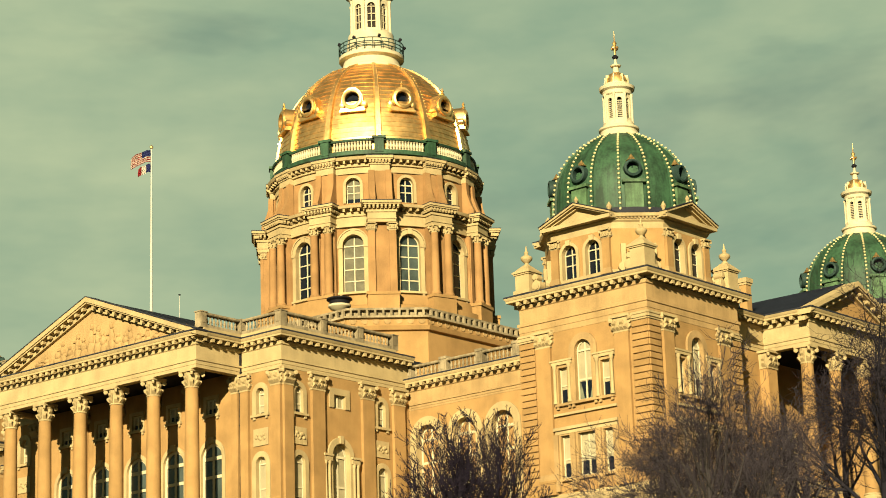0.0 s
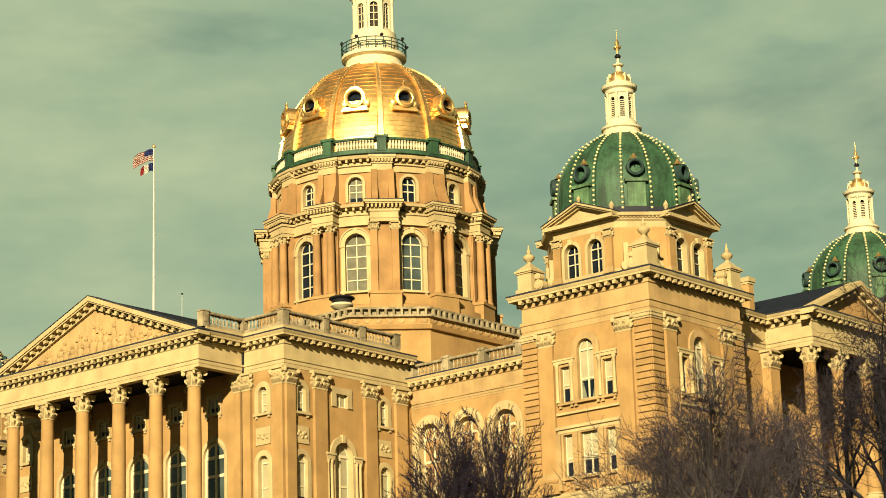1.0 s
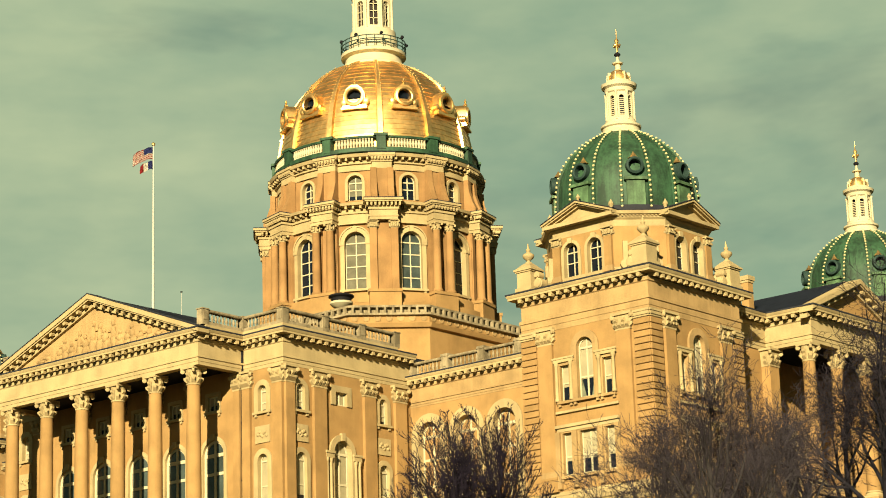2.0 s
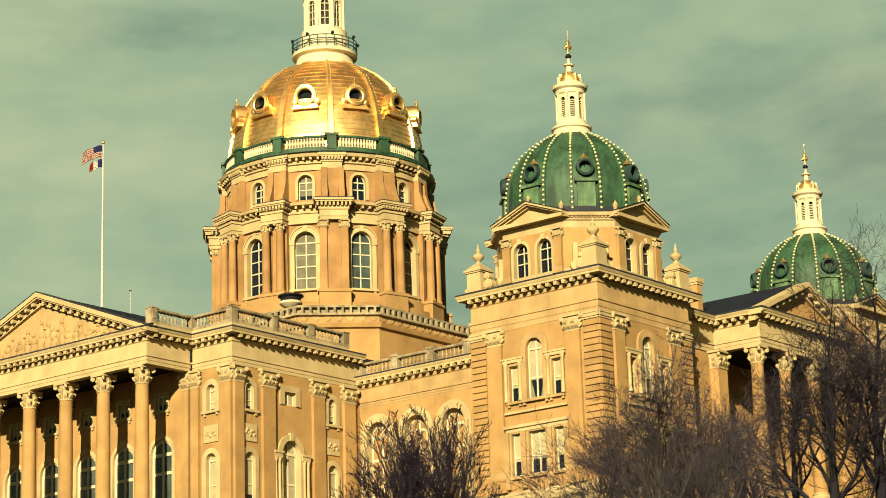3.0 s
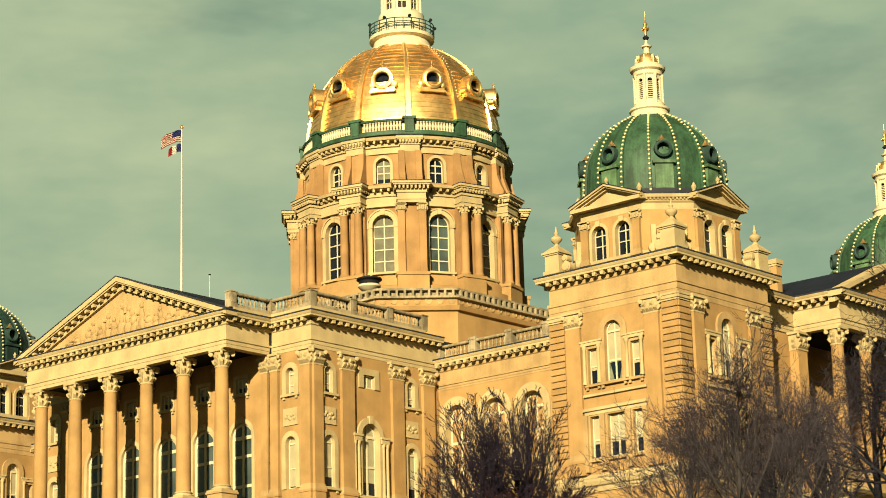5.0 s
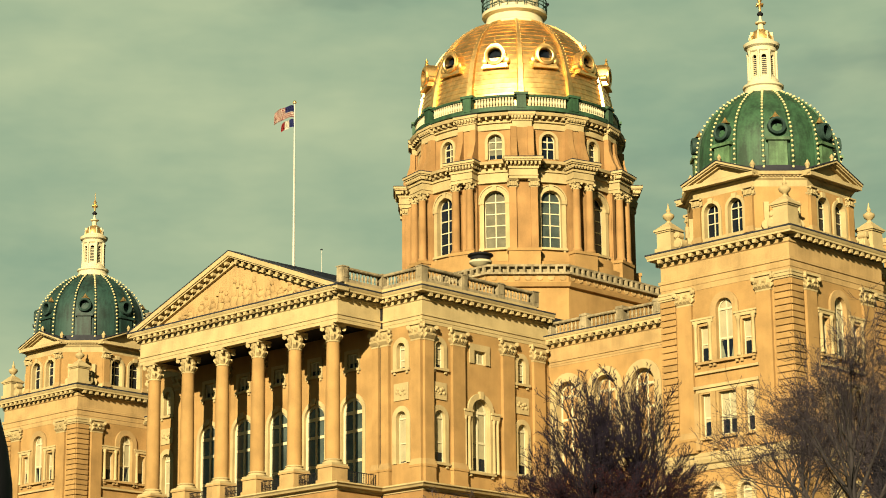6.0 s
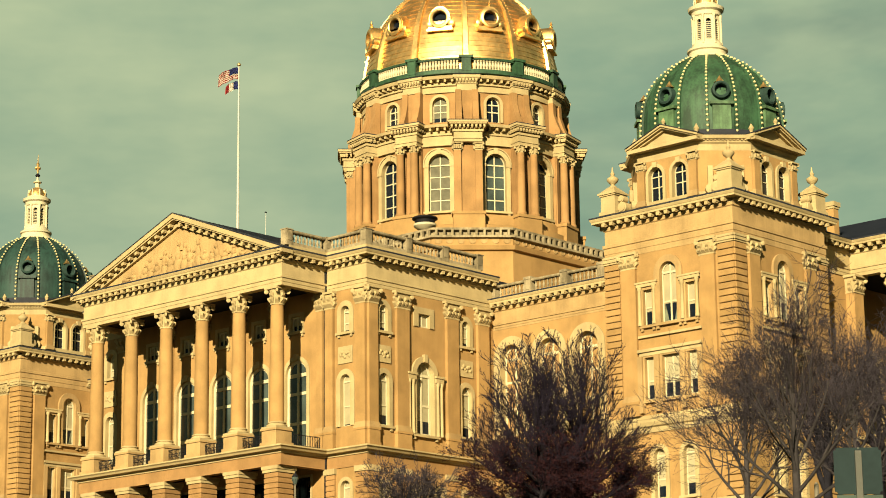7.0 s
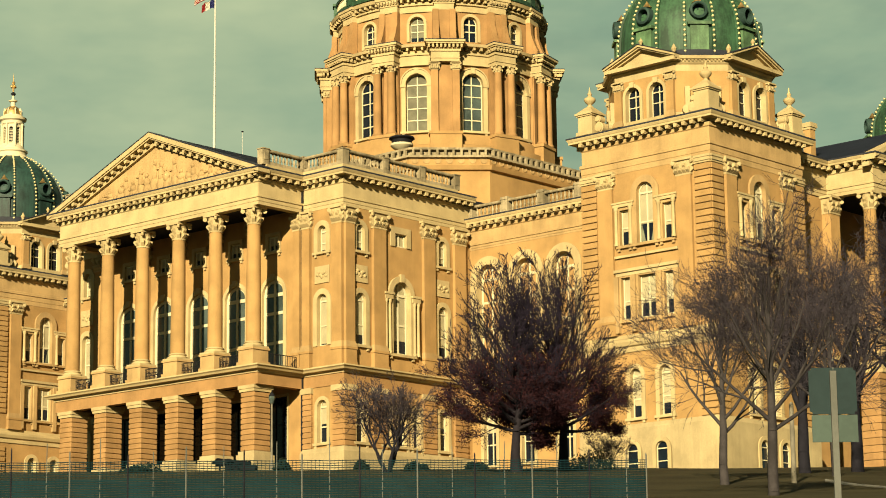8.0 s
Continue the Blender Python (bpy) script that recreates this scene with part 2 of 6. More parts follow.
def window(parent, m, w, zb, zs, arched=True, surround=0.3, proud=0.12, depth=0.45, blind=0.5, mull=1, rails=(0.45,), sill=True, bar=0.11, surround_mat=None, key=False, shade=None, glass=None, paint=None, drape=False):
    """A window in an opening: stone surround, painted frame with bars, and a pane (blind drawn over its upper share)."""
    n = 12 if arched else 0
    inner = arch_loop(0, w, zb, zs, n)
    bm = bmesh.new()
    if surround:
        if arched:
            outer = arch_loop(0, w + 2 * surround, zb, zs, n)
        else:
            outer = arch_loop(0, w + 2 * surround, zb - 0.0, zs + surround, 0)
        # jambs and head as one band, open at the foot
        tight = arch_loop(0, w - 0.05, zb, zs - (0 if arched else 0.025), n)
        seq_i = tight[1:] + tight[:1]
        seq_o = outer[1:] + outer[:1]
        va = [bm.verts.new((u, -proud, z)) for u, z in seq_i]
        vb = [bm.verts.new((u, -proud, z)) for u, z in seq_o]
        vc = [bm.verts.new((u, 0.02, z)) for u, z in seq_o]
        vd = [bm.verts.new((u, depth, z)) for u, z in seq_i]
        for a, b in ((va, vb), (vb, vc), (va, vd)):
            for i in range(len(a) - 1):
                bm.faces.new((a[i], a[i + 1], b[i + 1], b[i]))
        if key:
            box(bm, -0.22, 0.22, -proud - 0.12, 0.1, zs + w / 2 - 0.05, zs + w / 2 + surround + 0.15)
    if sill:
        box(bm, -w / 2 - surround - 0.1, w / 2 + surround + 0.1, -proud - 0.12, depth, zb - 0.22, zb)
        if surround:
            for sx in (-1, 1):
                box(bm, sx * (w / 2 + surround * 0.5) - 0.12, sx * (w / 2 + surround * 0.5) + 0.12, -proud - 0.04, 0.02, zb - 0.45, zb - 0.222)
    if not bm.verts:
        box(bm, -w / 2, w / 2, depth - 0.05, depth, zb - 0.05, zb)
    win = part("window", bm, surround_mat or TRIM, parent, m=m)
    bm = bmesh.new()
    loop_in = arch_loop(0, w - 2 * bar, zb + bar, zs, n) if arched else arch_loop(0, w - 2 * bar, zb + bar, zs - bar, 0)
    plate(bm, inner, [loop_in], depth - 0.14, depth - 0.02)
    top = zs + (w / 2 if arched else 0)
    for i in range(mull):
        u = -w / 2 + w * (i + 1) / (mull + 1)
        box(bm, u - bar * 0.5, u + bar * 0.5, depth - 0.13, depth - 0.03, zb + bar * 0.5, top - bar * 0.5)
    for r in rails:
        z = zb + (zs - zb) * r
        box(bm, -w / 2 + bar * 0.5, w / 2 - bar * 0.5, depth - 0.125, depth - 0.035, z - bar * 0.5, z + bar * 0.5)
    if arched:
        box(bm, -w / 2 + bar * 0.5, w / 2 - bar * 0.5, depth - 0.15, depth - 0.02, zs - bar * 0.6, zs + bar * 0.6)
    part("frame", bm, paint or WHITE, win)
    zm = zb + (top - zb) * (1 - blind)
    if blind < 1:
        bm = bmesh.new()
        lp = inner if blind <= 0 else [(-w / 2, zb), (w / 2, zb), (w / 2, min(zm, zs)), (-w / 2, min(zm, zs))]
        plate(bm, lp, [], depth - 0.06, depth - 0.03)
        part("pane", bm, glass or GLASS, win)
    if blind > 0:
        bm = bmesh.new()
        lp = inner if blind >= 1 else arch_loop(0, w, min(zm, zs - 0.05), zs, n)
        plate(bm, lp, [], depth - 0.06, depth - 0.03)
        part("blind", bm, shade or BLIND, win, "cream blind drawn behind the glass")
    if drape:
        for sx in (-1, 1):
            bm = bmesh.new()
            plate(bm, [(sx * (w / 2 - bar), zb + bar), (sx * w * 0.16, zb + bar), (sx * w * 0.36, zm), (sx * (w / 2 - bar), zm)][::sx], [], depth - 0.072, depth - 0.062)
            part("curtain", bm, CURTAIN, win, "pale curtain drawn aside")
    return win


def wall(name, parent, m, u0, u1, z0, z1, holes, th=0.5, mat=None, label=""):
    bm = bmesh.new()
    plate(bm, [(u0, z0), (u1, z0), (u1, z1), (u0, z1)], holes, 0, th)
    return part(name, bm, mat or STONE, parent, label, m=m)


CAP_H = 1.55


def capital_mesh(r, square=False, h=CAP_H, depth=None):
    """Corinthian capital: bell, two rows of leaves, corner volutes, abacus. Origin at its foot."""
    bm = bmesh.new()
    g = min(1.0, h / 1.3)
    if square:
        d = depth or r
        for z0, z1, k0, k1 in ((0, 0.12, 1.1, 1.1), (0.12, h - 0.2, 1.0, 1.18)):
            vs = []
            for z, k in ((z0, k0), (z1, k1)):
                vs += [bm.verts.new((sx * r * k, sy * d * k, z)) for sx, sy in ((-1, -1), (1, -1), (1, 1), (-1, 1))]
            for i in range(4):
                j = (i + 1) % 4
                bm.faces.new((vs[i], vs[j], vs[4 + j], vs[4 + i]))
        spots = [(sx * r, -d) for sx in (-0.8, -0.27, 0.27, 0.8)] + [(s * r, y * d) for s in (-1, 1) for y in (-0.5, 0.4)]
        corners = [(-r, -d), (r, -d)]
    else:
        lathe(bm, [(r * 1.1, 0), (r * 1.1, 0.12), (r, 0.14), (r * 1.0, h * 0.5), (r * 1.25, h - 0.2)], 16)
        spots = [(r * math.cos(radians(a)), r * math.sin(radians(a))) for a in range(0, 360, 45)]
        corners = [(r * sx * 0.9, r * sy * 0.9) for sx in (-1, 1) for sy in (-1, 1)]
    for row, (zb, zt) in enumerate(((0.14, h * 0.42), (h * 0.36, h * 0.68))):
        for k, (x, y) in enumerate(spots):
            if row and k % 2:
                continue
            d = Vector((x, y, 0))
            d = d.normalized() if not square else Vector((0 if abs(y) >= (depth or r) * 0.99 else (1 if x > 0 else -1), -1 if abs(y) >= (depth or r) * 0.99 else 0, 0))
            s = Vector((-d.y, d.x, 0)) * 0.17 * g
            p = Vector((x, y, 0)) * 1.0
            q = [p - s * 1.0 + Vector((0, 0, zb)), p + s + Vector((0, 0, zb)), p + s * 1.1 + d * g * 0.1 + Vector((0, 0, zt)), p - s * 1.1 + d * g * 0.1 + Vector((0, 0, zt)),
                 p + s * 0.8 + d * g * 0.3 + Vector((0, 0, zt - 0.05)), p - s * 0.8 + d * g * 0.3 + Vector((0, 0, zt - 0.05)), p + s * 0.7 + d * g * 0.27 + Vector((0, 0, zt - 0.22)), p - s * 0.7 + d * g * 0.27 + Vector((0, 0, zt - 0.22))]
            v = [bm.verts.new(t) for t in q]
            for f in ((0, 1, 2, 3), (3, 2, 4, 5), (5, 4, 6, 7), (7, 6, 1, 0), (1, 6, 4, 2), (0, 3, 5, 7)):
                bm.faces.new([v[i] for i in f])
    for x, y in corners:
        d = Vector((x, y, 0)).normalized()
        p = Vector((x, y, 0)) + d * 0.22 * g
        mm = Matrix.Translation((p.x, p.y, h * 0.76)) @ Matrix.Rotation(math.atan2(d.y, d.x) + math.pi / 2, 4, "Z") @ Matrix.Rotation(math.pi / 2, 4, "Y")
        lathe(bm, [(0.06 * g, -0.13 * g), (0.2 * g, -0.1 * g), (0.2 * g, 0.1 * g), (0.06 * g, 0.13 * g)], 8, m=mm)
    a = r * (1.42 if g == 1 else 1.3)
    ad = (depth * 1.3 if square and depth else a)
    box(bm, -a, a, -ad - (0.12 if square else 0), ad, h - 0.2 * g, h)
    return bm


def make_column(parent, x, y, z0, z1, r, mats=(None, None), ped=None):
    """Column with moulded base and Corinthian capital; ped: height of its pedestal under z0."""
    bm = bmesh.new()
    hb = 0.6
    n = 7
    prof = [(r * (1 - 0.15 * (i / n) ** 1.6), z0 + hb + (z1 - CAP_H - z0 - hb) * i / n) for i in range(n + 1)]
    lathe(bm, prof, 28, m=Matrix.Translation((x, y, 0)))
    col = part("column", bm, mats[0] or STONE, parent, "smooth round sandstone column", True)
    bm = bmesh.new()
    lathe(bm, [(r * 1.36, z0 + 0.16), (r * 1.40, z0 + 0.24), (r * 1.34, z0 + 0.32), (r * 1.14, z0 + 0.36), (r * 1.12, z0 + 0.43), (r * 1.22, z0 + 0.47), (r * 1.22, z0 + 0.53), (r * 1.06, z0 + 0.6), (r, z0 + 0.62)], 28, m=Matrix.Translation((x, y, 0)))
    box(bm, x - r * 1.42, x + r * 1.42, y - r * 1.42, y + r * 1.42, z0, z0 + 0.16)
    part("base", bm, mats[1] or TRIM, col, "moulded column base", True)
    part("capital", capital_mesh(r * 0.86), mats[1] or TRIM, col, "leafy carved capital", m=Matrix.Translation((x, y, z1 - CAP_H)))
    if ped:
        bm = bmesh.new()
        k = r * 1.36
        box(bm, x - k, x + k, y - k, y + k, z0 - ped + 0.3, z0 - 0.18)
        box(bm, x - k - 0.1, x + k + 0.1, y - k - 0.1, y + k + 0.1, z0 - 0.18, z0 - 0.004)
        box(bm, x - k - 0.12, x + k + 0.12, y - k - 0.12, y + k + 0.12, z0 - ped, z0 - ped + 0.3)
        part("pedestal", bm, PALE, col, "square stone pedestal")
    return col


def make_pilaster(parent, m, w, z0, z1, proj=0.3, cap=CAP_H, mat=None, ped=0.0):
    """Flat pilaster on a wall frame m, centred on u = 0."""
    bm = bmesh.new()
    box(bm, -w / 2, w / 2, -proj, 0.05, z0 + 0.5, z1 - cap + 0.01)
    pil = part("pilaster", bm, mat or STONE, parent, m=m)
    bm = bmesh.new()
    for k, a, b in ((0.14, 0, 0.2), (0.1, 0.2, 0.36), (0.05, 0.36, 0.5)):
        box(bm, -w / 2 - k, w / 2 + k, -proj - k, 0.05, z0 + a, z0 + b)
    part("base", bm, PALE, pil)
    if ped:
        bm = bmesh.new()
        box(bm, -w / 2 - 0.1, w / 2 + 0.1, -proj - 0.1, 0.05, z0 - ped, z0 - 0.2)
        box(bm, -w / 2 - 0.16, w / 2 + 0.16, -proj - 0.16, 0.05, z0 - 0.2, z0 - 0.004)
        box(bm, -w / 2 - 0.16, w / 2 + 0.16, -proj - 0.16, 0.05, z0 - ped, z0 - ped + 0.22)
        part("pedestal", bm, STONE, pil)
    part("capital", capital_mesh(w / 2, True, cap, proj), TRIM, pil, "leafy carved capital", m=Matrix.Translation((0, 0, z1 - cap)))
    return pil


_mod = bmesh.new()
box(_mod, -0.17, 0.17, -0.52, 0.32, 0.13, 0.345)
box(_mod, -0.14, 0.14, -0.54, -0.2, 0.02, 0.128)
MODILLION = mesh_of("modillion", _mod, TRIM)
ZA, ZF, ZB_, ZC = 23.5, 24.3, 25.45, 26.5        # architrave, frieze, bed mould, cornice top


def cornice_profile(dz=0.0, reach=0.9, top=None):
    zt = (top or ZC) + dz
    return [(-0.75, zt - 0.75), (0.12, zt - 0.75), (0.12, zt - 0.69), (-0.6, zt - 0.69), (-0.6, zt - 0.40), (reach - 0.12, zt - 0.40), (reach - 0.12, zt - 0.24),
            (reach - 0.08, zt - 0.2), (reach, zt - 0.04), (reach, zt), (-0.75, zt + 0.06)]


def along(path, step, closed=False):
    """Even spots along a path: x, y, turn of the wall frame."""
    n = len(path)
    for i in range(n if closed else n - 1):
        a, b = Vector(path[i]), Vector(path[(i + 1) % n])
        d = b - a
        k = max(1, round(d.length / step))
        for j in range(k):
            p = a + d * ((j + 0.5) / k)
            yield p.x, p.y, math.degrees(math.atan2(d.y, d.x))


def entablature(parent, path, step=0.84, closed=False, za=ZA, zt=ZC, mods=True, reach=0.9, back=0.7, frieze_mat=None):
    dz = zt - ZC
    bm = bmesh.new()
    zf, zb = ZF + dz, ZB_ + dz
    mould(bm, path, [(-back, za), (0.03, za), (0.03, za + 0.36 * (zf - za)), (0.07, za + 0.38 * (zf - za)), (0.07, za + 0.76 * (zf - za)), (0.16, za + 0.8 * (zf - za)), (0.16, zf), (0.0, zf + 0.06), (0.0, zb), (0.1, zb + 0.08), (0.1, zb + 0.3), (-back, zb + 0.3)], closed)
    en = part("entablature", bm, frieze_mat or TRIM, parent, "smooth pale stone entablature")
    bm = bmesh.new()
    mould(bm, path, cornice_profile(dz, reach), closed)
    co = part("cornice", bm, TRIM, parent, "projecting moulded stone cornice")
    bm = bmesh.new()
    mould(bm, path, [(reach - 0.35, zt + 0.07), (reach + 0.03, zt + 0.006), (reach + 0.03, zt + 0.13), (reach - 0.35, zt + 0.19)], closed)
    part("flashing", bm, LEAD, co, "dark metal edge strip")
    if mods:
        for x, y, turn in along(path, step, closed):
            piece("modillion", MODILLION, co, face(x, y, zt - 0.75, turn) @ Matrix.Translation((0, -0.2, 0)))
    return en


_bal = bmesh.new()
lathe(_bal, [(0.10, 0), (0.10, 0.08), (0.06, 0.14), (0.13, 0.36), (0.07, 0.62), (0.06, 0.72), (0.10, 0.80), (0.10, 0.86)], 8)
BALUSTER = mesh_of("baluster", _bal, WEATHER)


def balustrade(parent, path, z, step=0.42, peds=(), h=1.45, short=3.0):
    """Stone parapet on plinth: dies at the ends, corners and the given shares of each run, turned balusters, rail."""
    bm = bmesh.new()
    mould(bm, path, [(-0.3, z), (0.3, z), (0.3, z + 0.3), (-0.3, z + 0.3)])
    ob = part("balustrade", bm, WEATHER, parent, "weathered stone balustrade")
    bm = bmesh.new()
    mould(bm, path, [(-0.24, z + 1.16), (0.24, z + 1.16), (0.30, z + 1.24), (0.30, z + 1.38), (-0.30, z + 1.38), (-0.30, z + 1.24)])
    part("rail", bm, WEATHER, ob)
    for seg, (a, b) in enumerate(zip(path, path[1:])):
        a, b = Vector(a), Vector(b)
        d = b - a
        turn = math.degrees(math.atan2(d.y, d.x))
        stops = sorted({0.0, 1.0, *(peds if d.length > 8 else ())})
        for s in (stops if seg == 0 else stops[1:]):
            p = a + d * s
            bm = bmesh.new()
            box(bm, -0.36, 0.36, -0.36, 0.36, z, z + 1.36)
            box(bm, -0.24, 0.24, -0.4, -0.34, z + 0.42, z + 1.1)
            box(bm, -0.42, 0.42, -0.42, 0.42, z + 1.36, z + h)
            part("die", bm, WEATHER, ob, m=face(p.x, p.y, 0, turn))
        for s0, s1 in zip(stops, stops[1:]):
            n = max(1, int((d.length * (s1 - s0) - 1.0) / step))
            for i in range(n):
                p = a + d * s0 + d.normalized() * (0.5 + (d.length * (s1 - s0) - 1.0) * (i + 0.5) / n)
                piece("baluster", BALUSTER, ob, Matrix.Translation((p.x, p.y, z + 0.3)))
    return ob

# ---------- ground ----------


def ground_z(x, y):
    s = (x - EYE[0]) * 0.7071 + (y - EYE[1]) * 0.7071
    t = min(max((s - 2) / 188.0, -0.02), 1.0)
    return -21.9 + 21.7 * t + 0.6 * math.sin(math.pi * min(max(t, 0.0), 1.0)) + 0.25 * noise.noise((x * 0.05, y * 0.05, 0)) * (0.2 if s > 172 else 1)


# Unseen portico floors, kept dark to cut bounce light onto walls and ceilings.
PAVING = material("dark_grey_paving", (0.10, 0.09, 0.07), 0.9, var=0.3, scale=0.8)
# Near-black blue ceiling colour: the porticoes' deep shade is painted in.
CEIL_SHADE = material("shade_dark_ceiling", (0.014, 0.015, 0.024), 0.8, var=0.3)
GRASS = material("winter_lawn", (0.034, 0.029, 0.0145), 0.95, var=0.45, scale=0.25, fine=9.0, bump=0.6)
CONCRETE = material("pale_concrete_walk", (0.20, 0.19, 0.16), 0.9, var=0.25, scale=0.6)
bm = bmesh.new()
steps = [-2500, -900, -400, -280, -230] + list(range(-200, 101, 6)) + [140, 200, 300, 500, 1000, 2500]
grid = [[bm.verts.new((x, y, ground_z(x, y))) for x in steps] for y in steps]
for j in range(len(steps) - 1):
    for i in range(len(steps) - 1):
        bm.faces.new((grid[j][i], grid[j][i + 1], grid[j + 1][i + 1], grid[j + 1][i]))
ground = new("ground", mesh_of("ground", bm, GRASS, True))
tagged(ground, "sloping winter lawn of dull yellow-green grass", "lawn", kind="structure")

# concrete walk across the slope
def slope_spot(az, dist):
    x, y = EYE[0] + dist * math.sin(radians(az)), EYE[1] + dist * math.cos(radians(az))
    return Vector((x, y, ground_z(x, y)))


walkway = bmesh.new()
prev = None
for k in range(13):
    az, dist = 57.11 + 0.75 * k, 93.0 - 5.24 * k
    edge = [walkway.verts.new(slope_spot(az, dist + d) + Vector((0, 0, z))) for d, z in ((-0.8, 0.05), (0.8, 0.05), (0.8, -0.3), (-0.8, -0.3))]
    if prev:
        for a in range(4):
            walkway.faces.new((prev[a], edge[a], edge[(a + 1) % 4], prev[(a + 1) % 4]))
    prev = edge
walk_slab = new("pavement", mesh_of("pavement", walkway, CONCRETE))
tagged(walk_slab, "narrow pale concrete walk across the lawn", "pavement", kind="structure")

# ---------- entrance pavilion with the six-column portico ----------
pavilion = thing("entrance_pavilion", (0, 0, 0), "buff sandstone entrance pavilion with six-column portico and carved pediment", "building")
XP, QP, XB, YB, XW = -38.11, 13.39, -32.72, 18.28, -16.35
path_w = [(XW, YB), (XB, YB), (XB, QP), (XP, QP), (XP, -QP), (XB, -QP), (XB, -YB), (XW, -YB)]
entablature(pavilion, path_w)
COLS = (-12.08, -7.25, -2.42, 2.42, 7.25, 12.08)

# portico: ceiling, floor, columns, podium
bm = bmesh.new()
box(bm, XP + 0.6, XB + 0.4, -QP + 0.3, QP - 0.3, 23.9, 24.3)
part("portico_ceiling", bm, CEIL_SHADE, pavilion, "portico ceiling with its deep shade put into the colour")
bm = bmesh.new()
box(bm, XP + 0.2, XB + 0.4, -QP + 0.2, QP - 0.2, 9.0, 9.66)
part("portico_floor", bm, PAVING, pavilion)
# added dark ceiling that paints shade under the portico floor
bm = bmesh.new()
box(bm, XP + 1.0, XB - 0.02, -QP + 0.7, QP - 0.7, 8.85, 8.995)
part("undercroft_ceiling", bm, CEIL_SHADE, pavilion, "added ceiling under the portico, shade put into its colour")
for y in COLS:
    make_column(pavilion, XP + 0.72, y, 11.2, ZA, 0.66, ped=1.5)
bm = bmesh.new()
mould(bm, path_w, [(-0.7, 8.0), (0.09, 8.0), (0.05, 8.06), (0.05, 9.0), (-0.7, 9.0)])
part("podium_frieze", bm, RUSSET, pavilion, "plain sandstone band over the piers")
bm = bmesh.new()
mould(bm, path_w, [(-0.7, 9.002), (0.15, 9.002), (0.2, 9.2), (0.6, 9.25), (0.7, 9.4), (0.85, 9.5), (0.85, 9.62), (0.1, 9.70), (-0.7, 9.70)])
part("podium_cornice", bm, TRIM, pavilion, "moulded stone belt over the rusticated ground floor")
for pth in (path_w[:3], path_w[5:]):
    bm = bmesh.new()
    mould(bm, pth, [(-0.5, -3), (0.45, -3), (0.45, 2.3), (0.2, 2.75), (-0.5, 2.75)])
    part("plinth", bm, BASE, pavilion, "pale battered base stones")


def rusticated(parent, x0, x1, y0, y1, z0, z1, n, name="rusticated_pier", joint=0.07, inset=0.09):
    """A pier of separate courses over a recessed core."""
    bm = bmesh.new()
    box(bm, x0 + inset, x1 - inset, y0 + inset, y1 - inset, z0, z1)
    core = part(name, bm, STONE, parent)
    h = (z1 - z0) / n
    bm = bmesh.new()
    hx, hy = (x1 - x0) / 2, (y1 - y0) / 2
    box(bm, -hx, hx, -hy, hy, joint / 2, h - joint / 2)
    bmesh.ops.bevel(bm, geom=bm.edges[:], offset=0.035, segments=1, affect="EDGES")
    me = mesh_of("stone_course", bm, RUSSET)
    for i in range(n):
        piece("stone_course", me, core, Matrix.Translation(((x0 + x1) / 2, (y0 + y1) / 2, z0 + i * h)))
    return core


for y in COLS:
    pier = rusticated(pavilion, XP + 0.05, XP + 1.95, y - 0.84, y + 0.84, 2.4, 7.45, 11)
    bm = bmesh.new()
    box(bm, XP - 0.05, XP + 2.05, y - 0.94, y + 0.94, 7.45, 7.7)
    box(bm, XP - 0.12, XP + 2.12, y - 1.02, y + 1.02, 7.7, 8.0)
    part("pier_cap", bm, TRIM, pier)
    bm = bmesh.new()
    box(bm, XP - 0.2, XP + 2.2, y - 1.1, y + 1.1, -2.5, 2.1)
    box(bm, XP - 0.08, XP + 2.08, y - 0.97, y + 0.97, 2.1, 2.4)
    part("pier_base", bm, BASE, pier)

# back wall of the portico: five tall round-headed windows, small square ones over them, pilasters between
BAYS = (-9.66, -4.83, 0.0, 4.83, 9.66)
holes = []
mw = face(XB, 0, 0, "W")
for y in BAYS:
    holes += [arch_loop(-y, 2.7, 10.2, 16.75), arch_loop(-y, 1.3, 20.6, 22.0, 0), arch_loop(-y, 3.7, -0.5, 7.7, 0)]
wall("portico_wall", pavilion, mw, -QP, QP, -2.5, 24.2, holes, 0.5)
for y in BAYS:
    window(pavilion, face(XB, y, 0, "W"), 2.7, 10.2, 16.75, blind=0.0, surround=0.34, rails=(0.35, 0.75), sill=False, key=True, bar=0.26, glass=TEAL, depth=0.3)
    window(pavilion, face(XB, y, 0, "W"), 1.3, 20.6, 22.0, arched=False, blind=0.6, surround=0.3, rails=(), depth=0.25, bar=0.16)
    window(pavilion, face(XB, y, 0, "W"), 3.7, -0.5, 7.7, arched=False, blind=0.0, surround=0.15, rails=(0.35, 0.7), mull=3, sill=False, bar=0.08, paint=IRON)
for y in COLS[1:-1]:
    make_pilaster(pavilion, face(XB, y, 0, "W"), 1.15, 11.2, ZA, ped=1.5)
for y in (-QP + 0.62, QP - 0.62):
    make_pilaster(pavilion, face(XB, y, 0, "W"), 0.8, 11.2, ZA, ped=1.5)
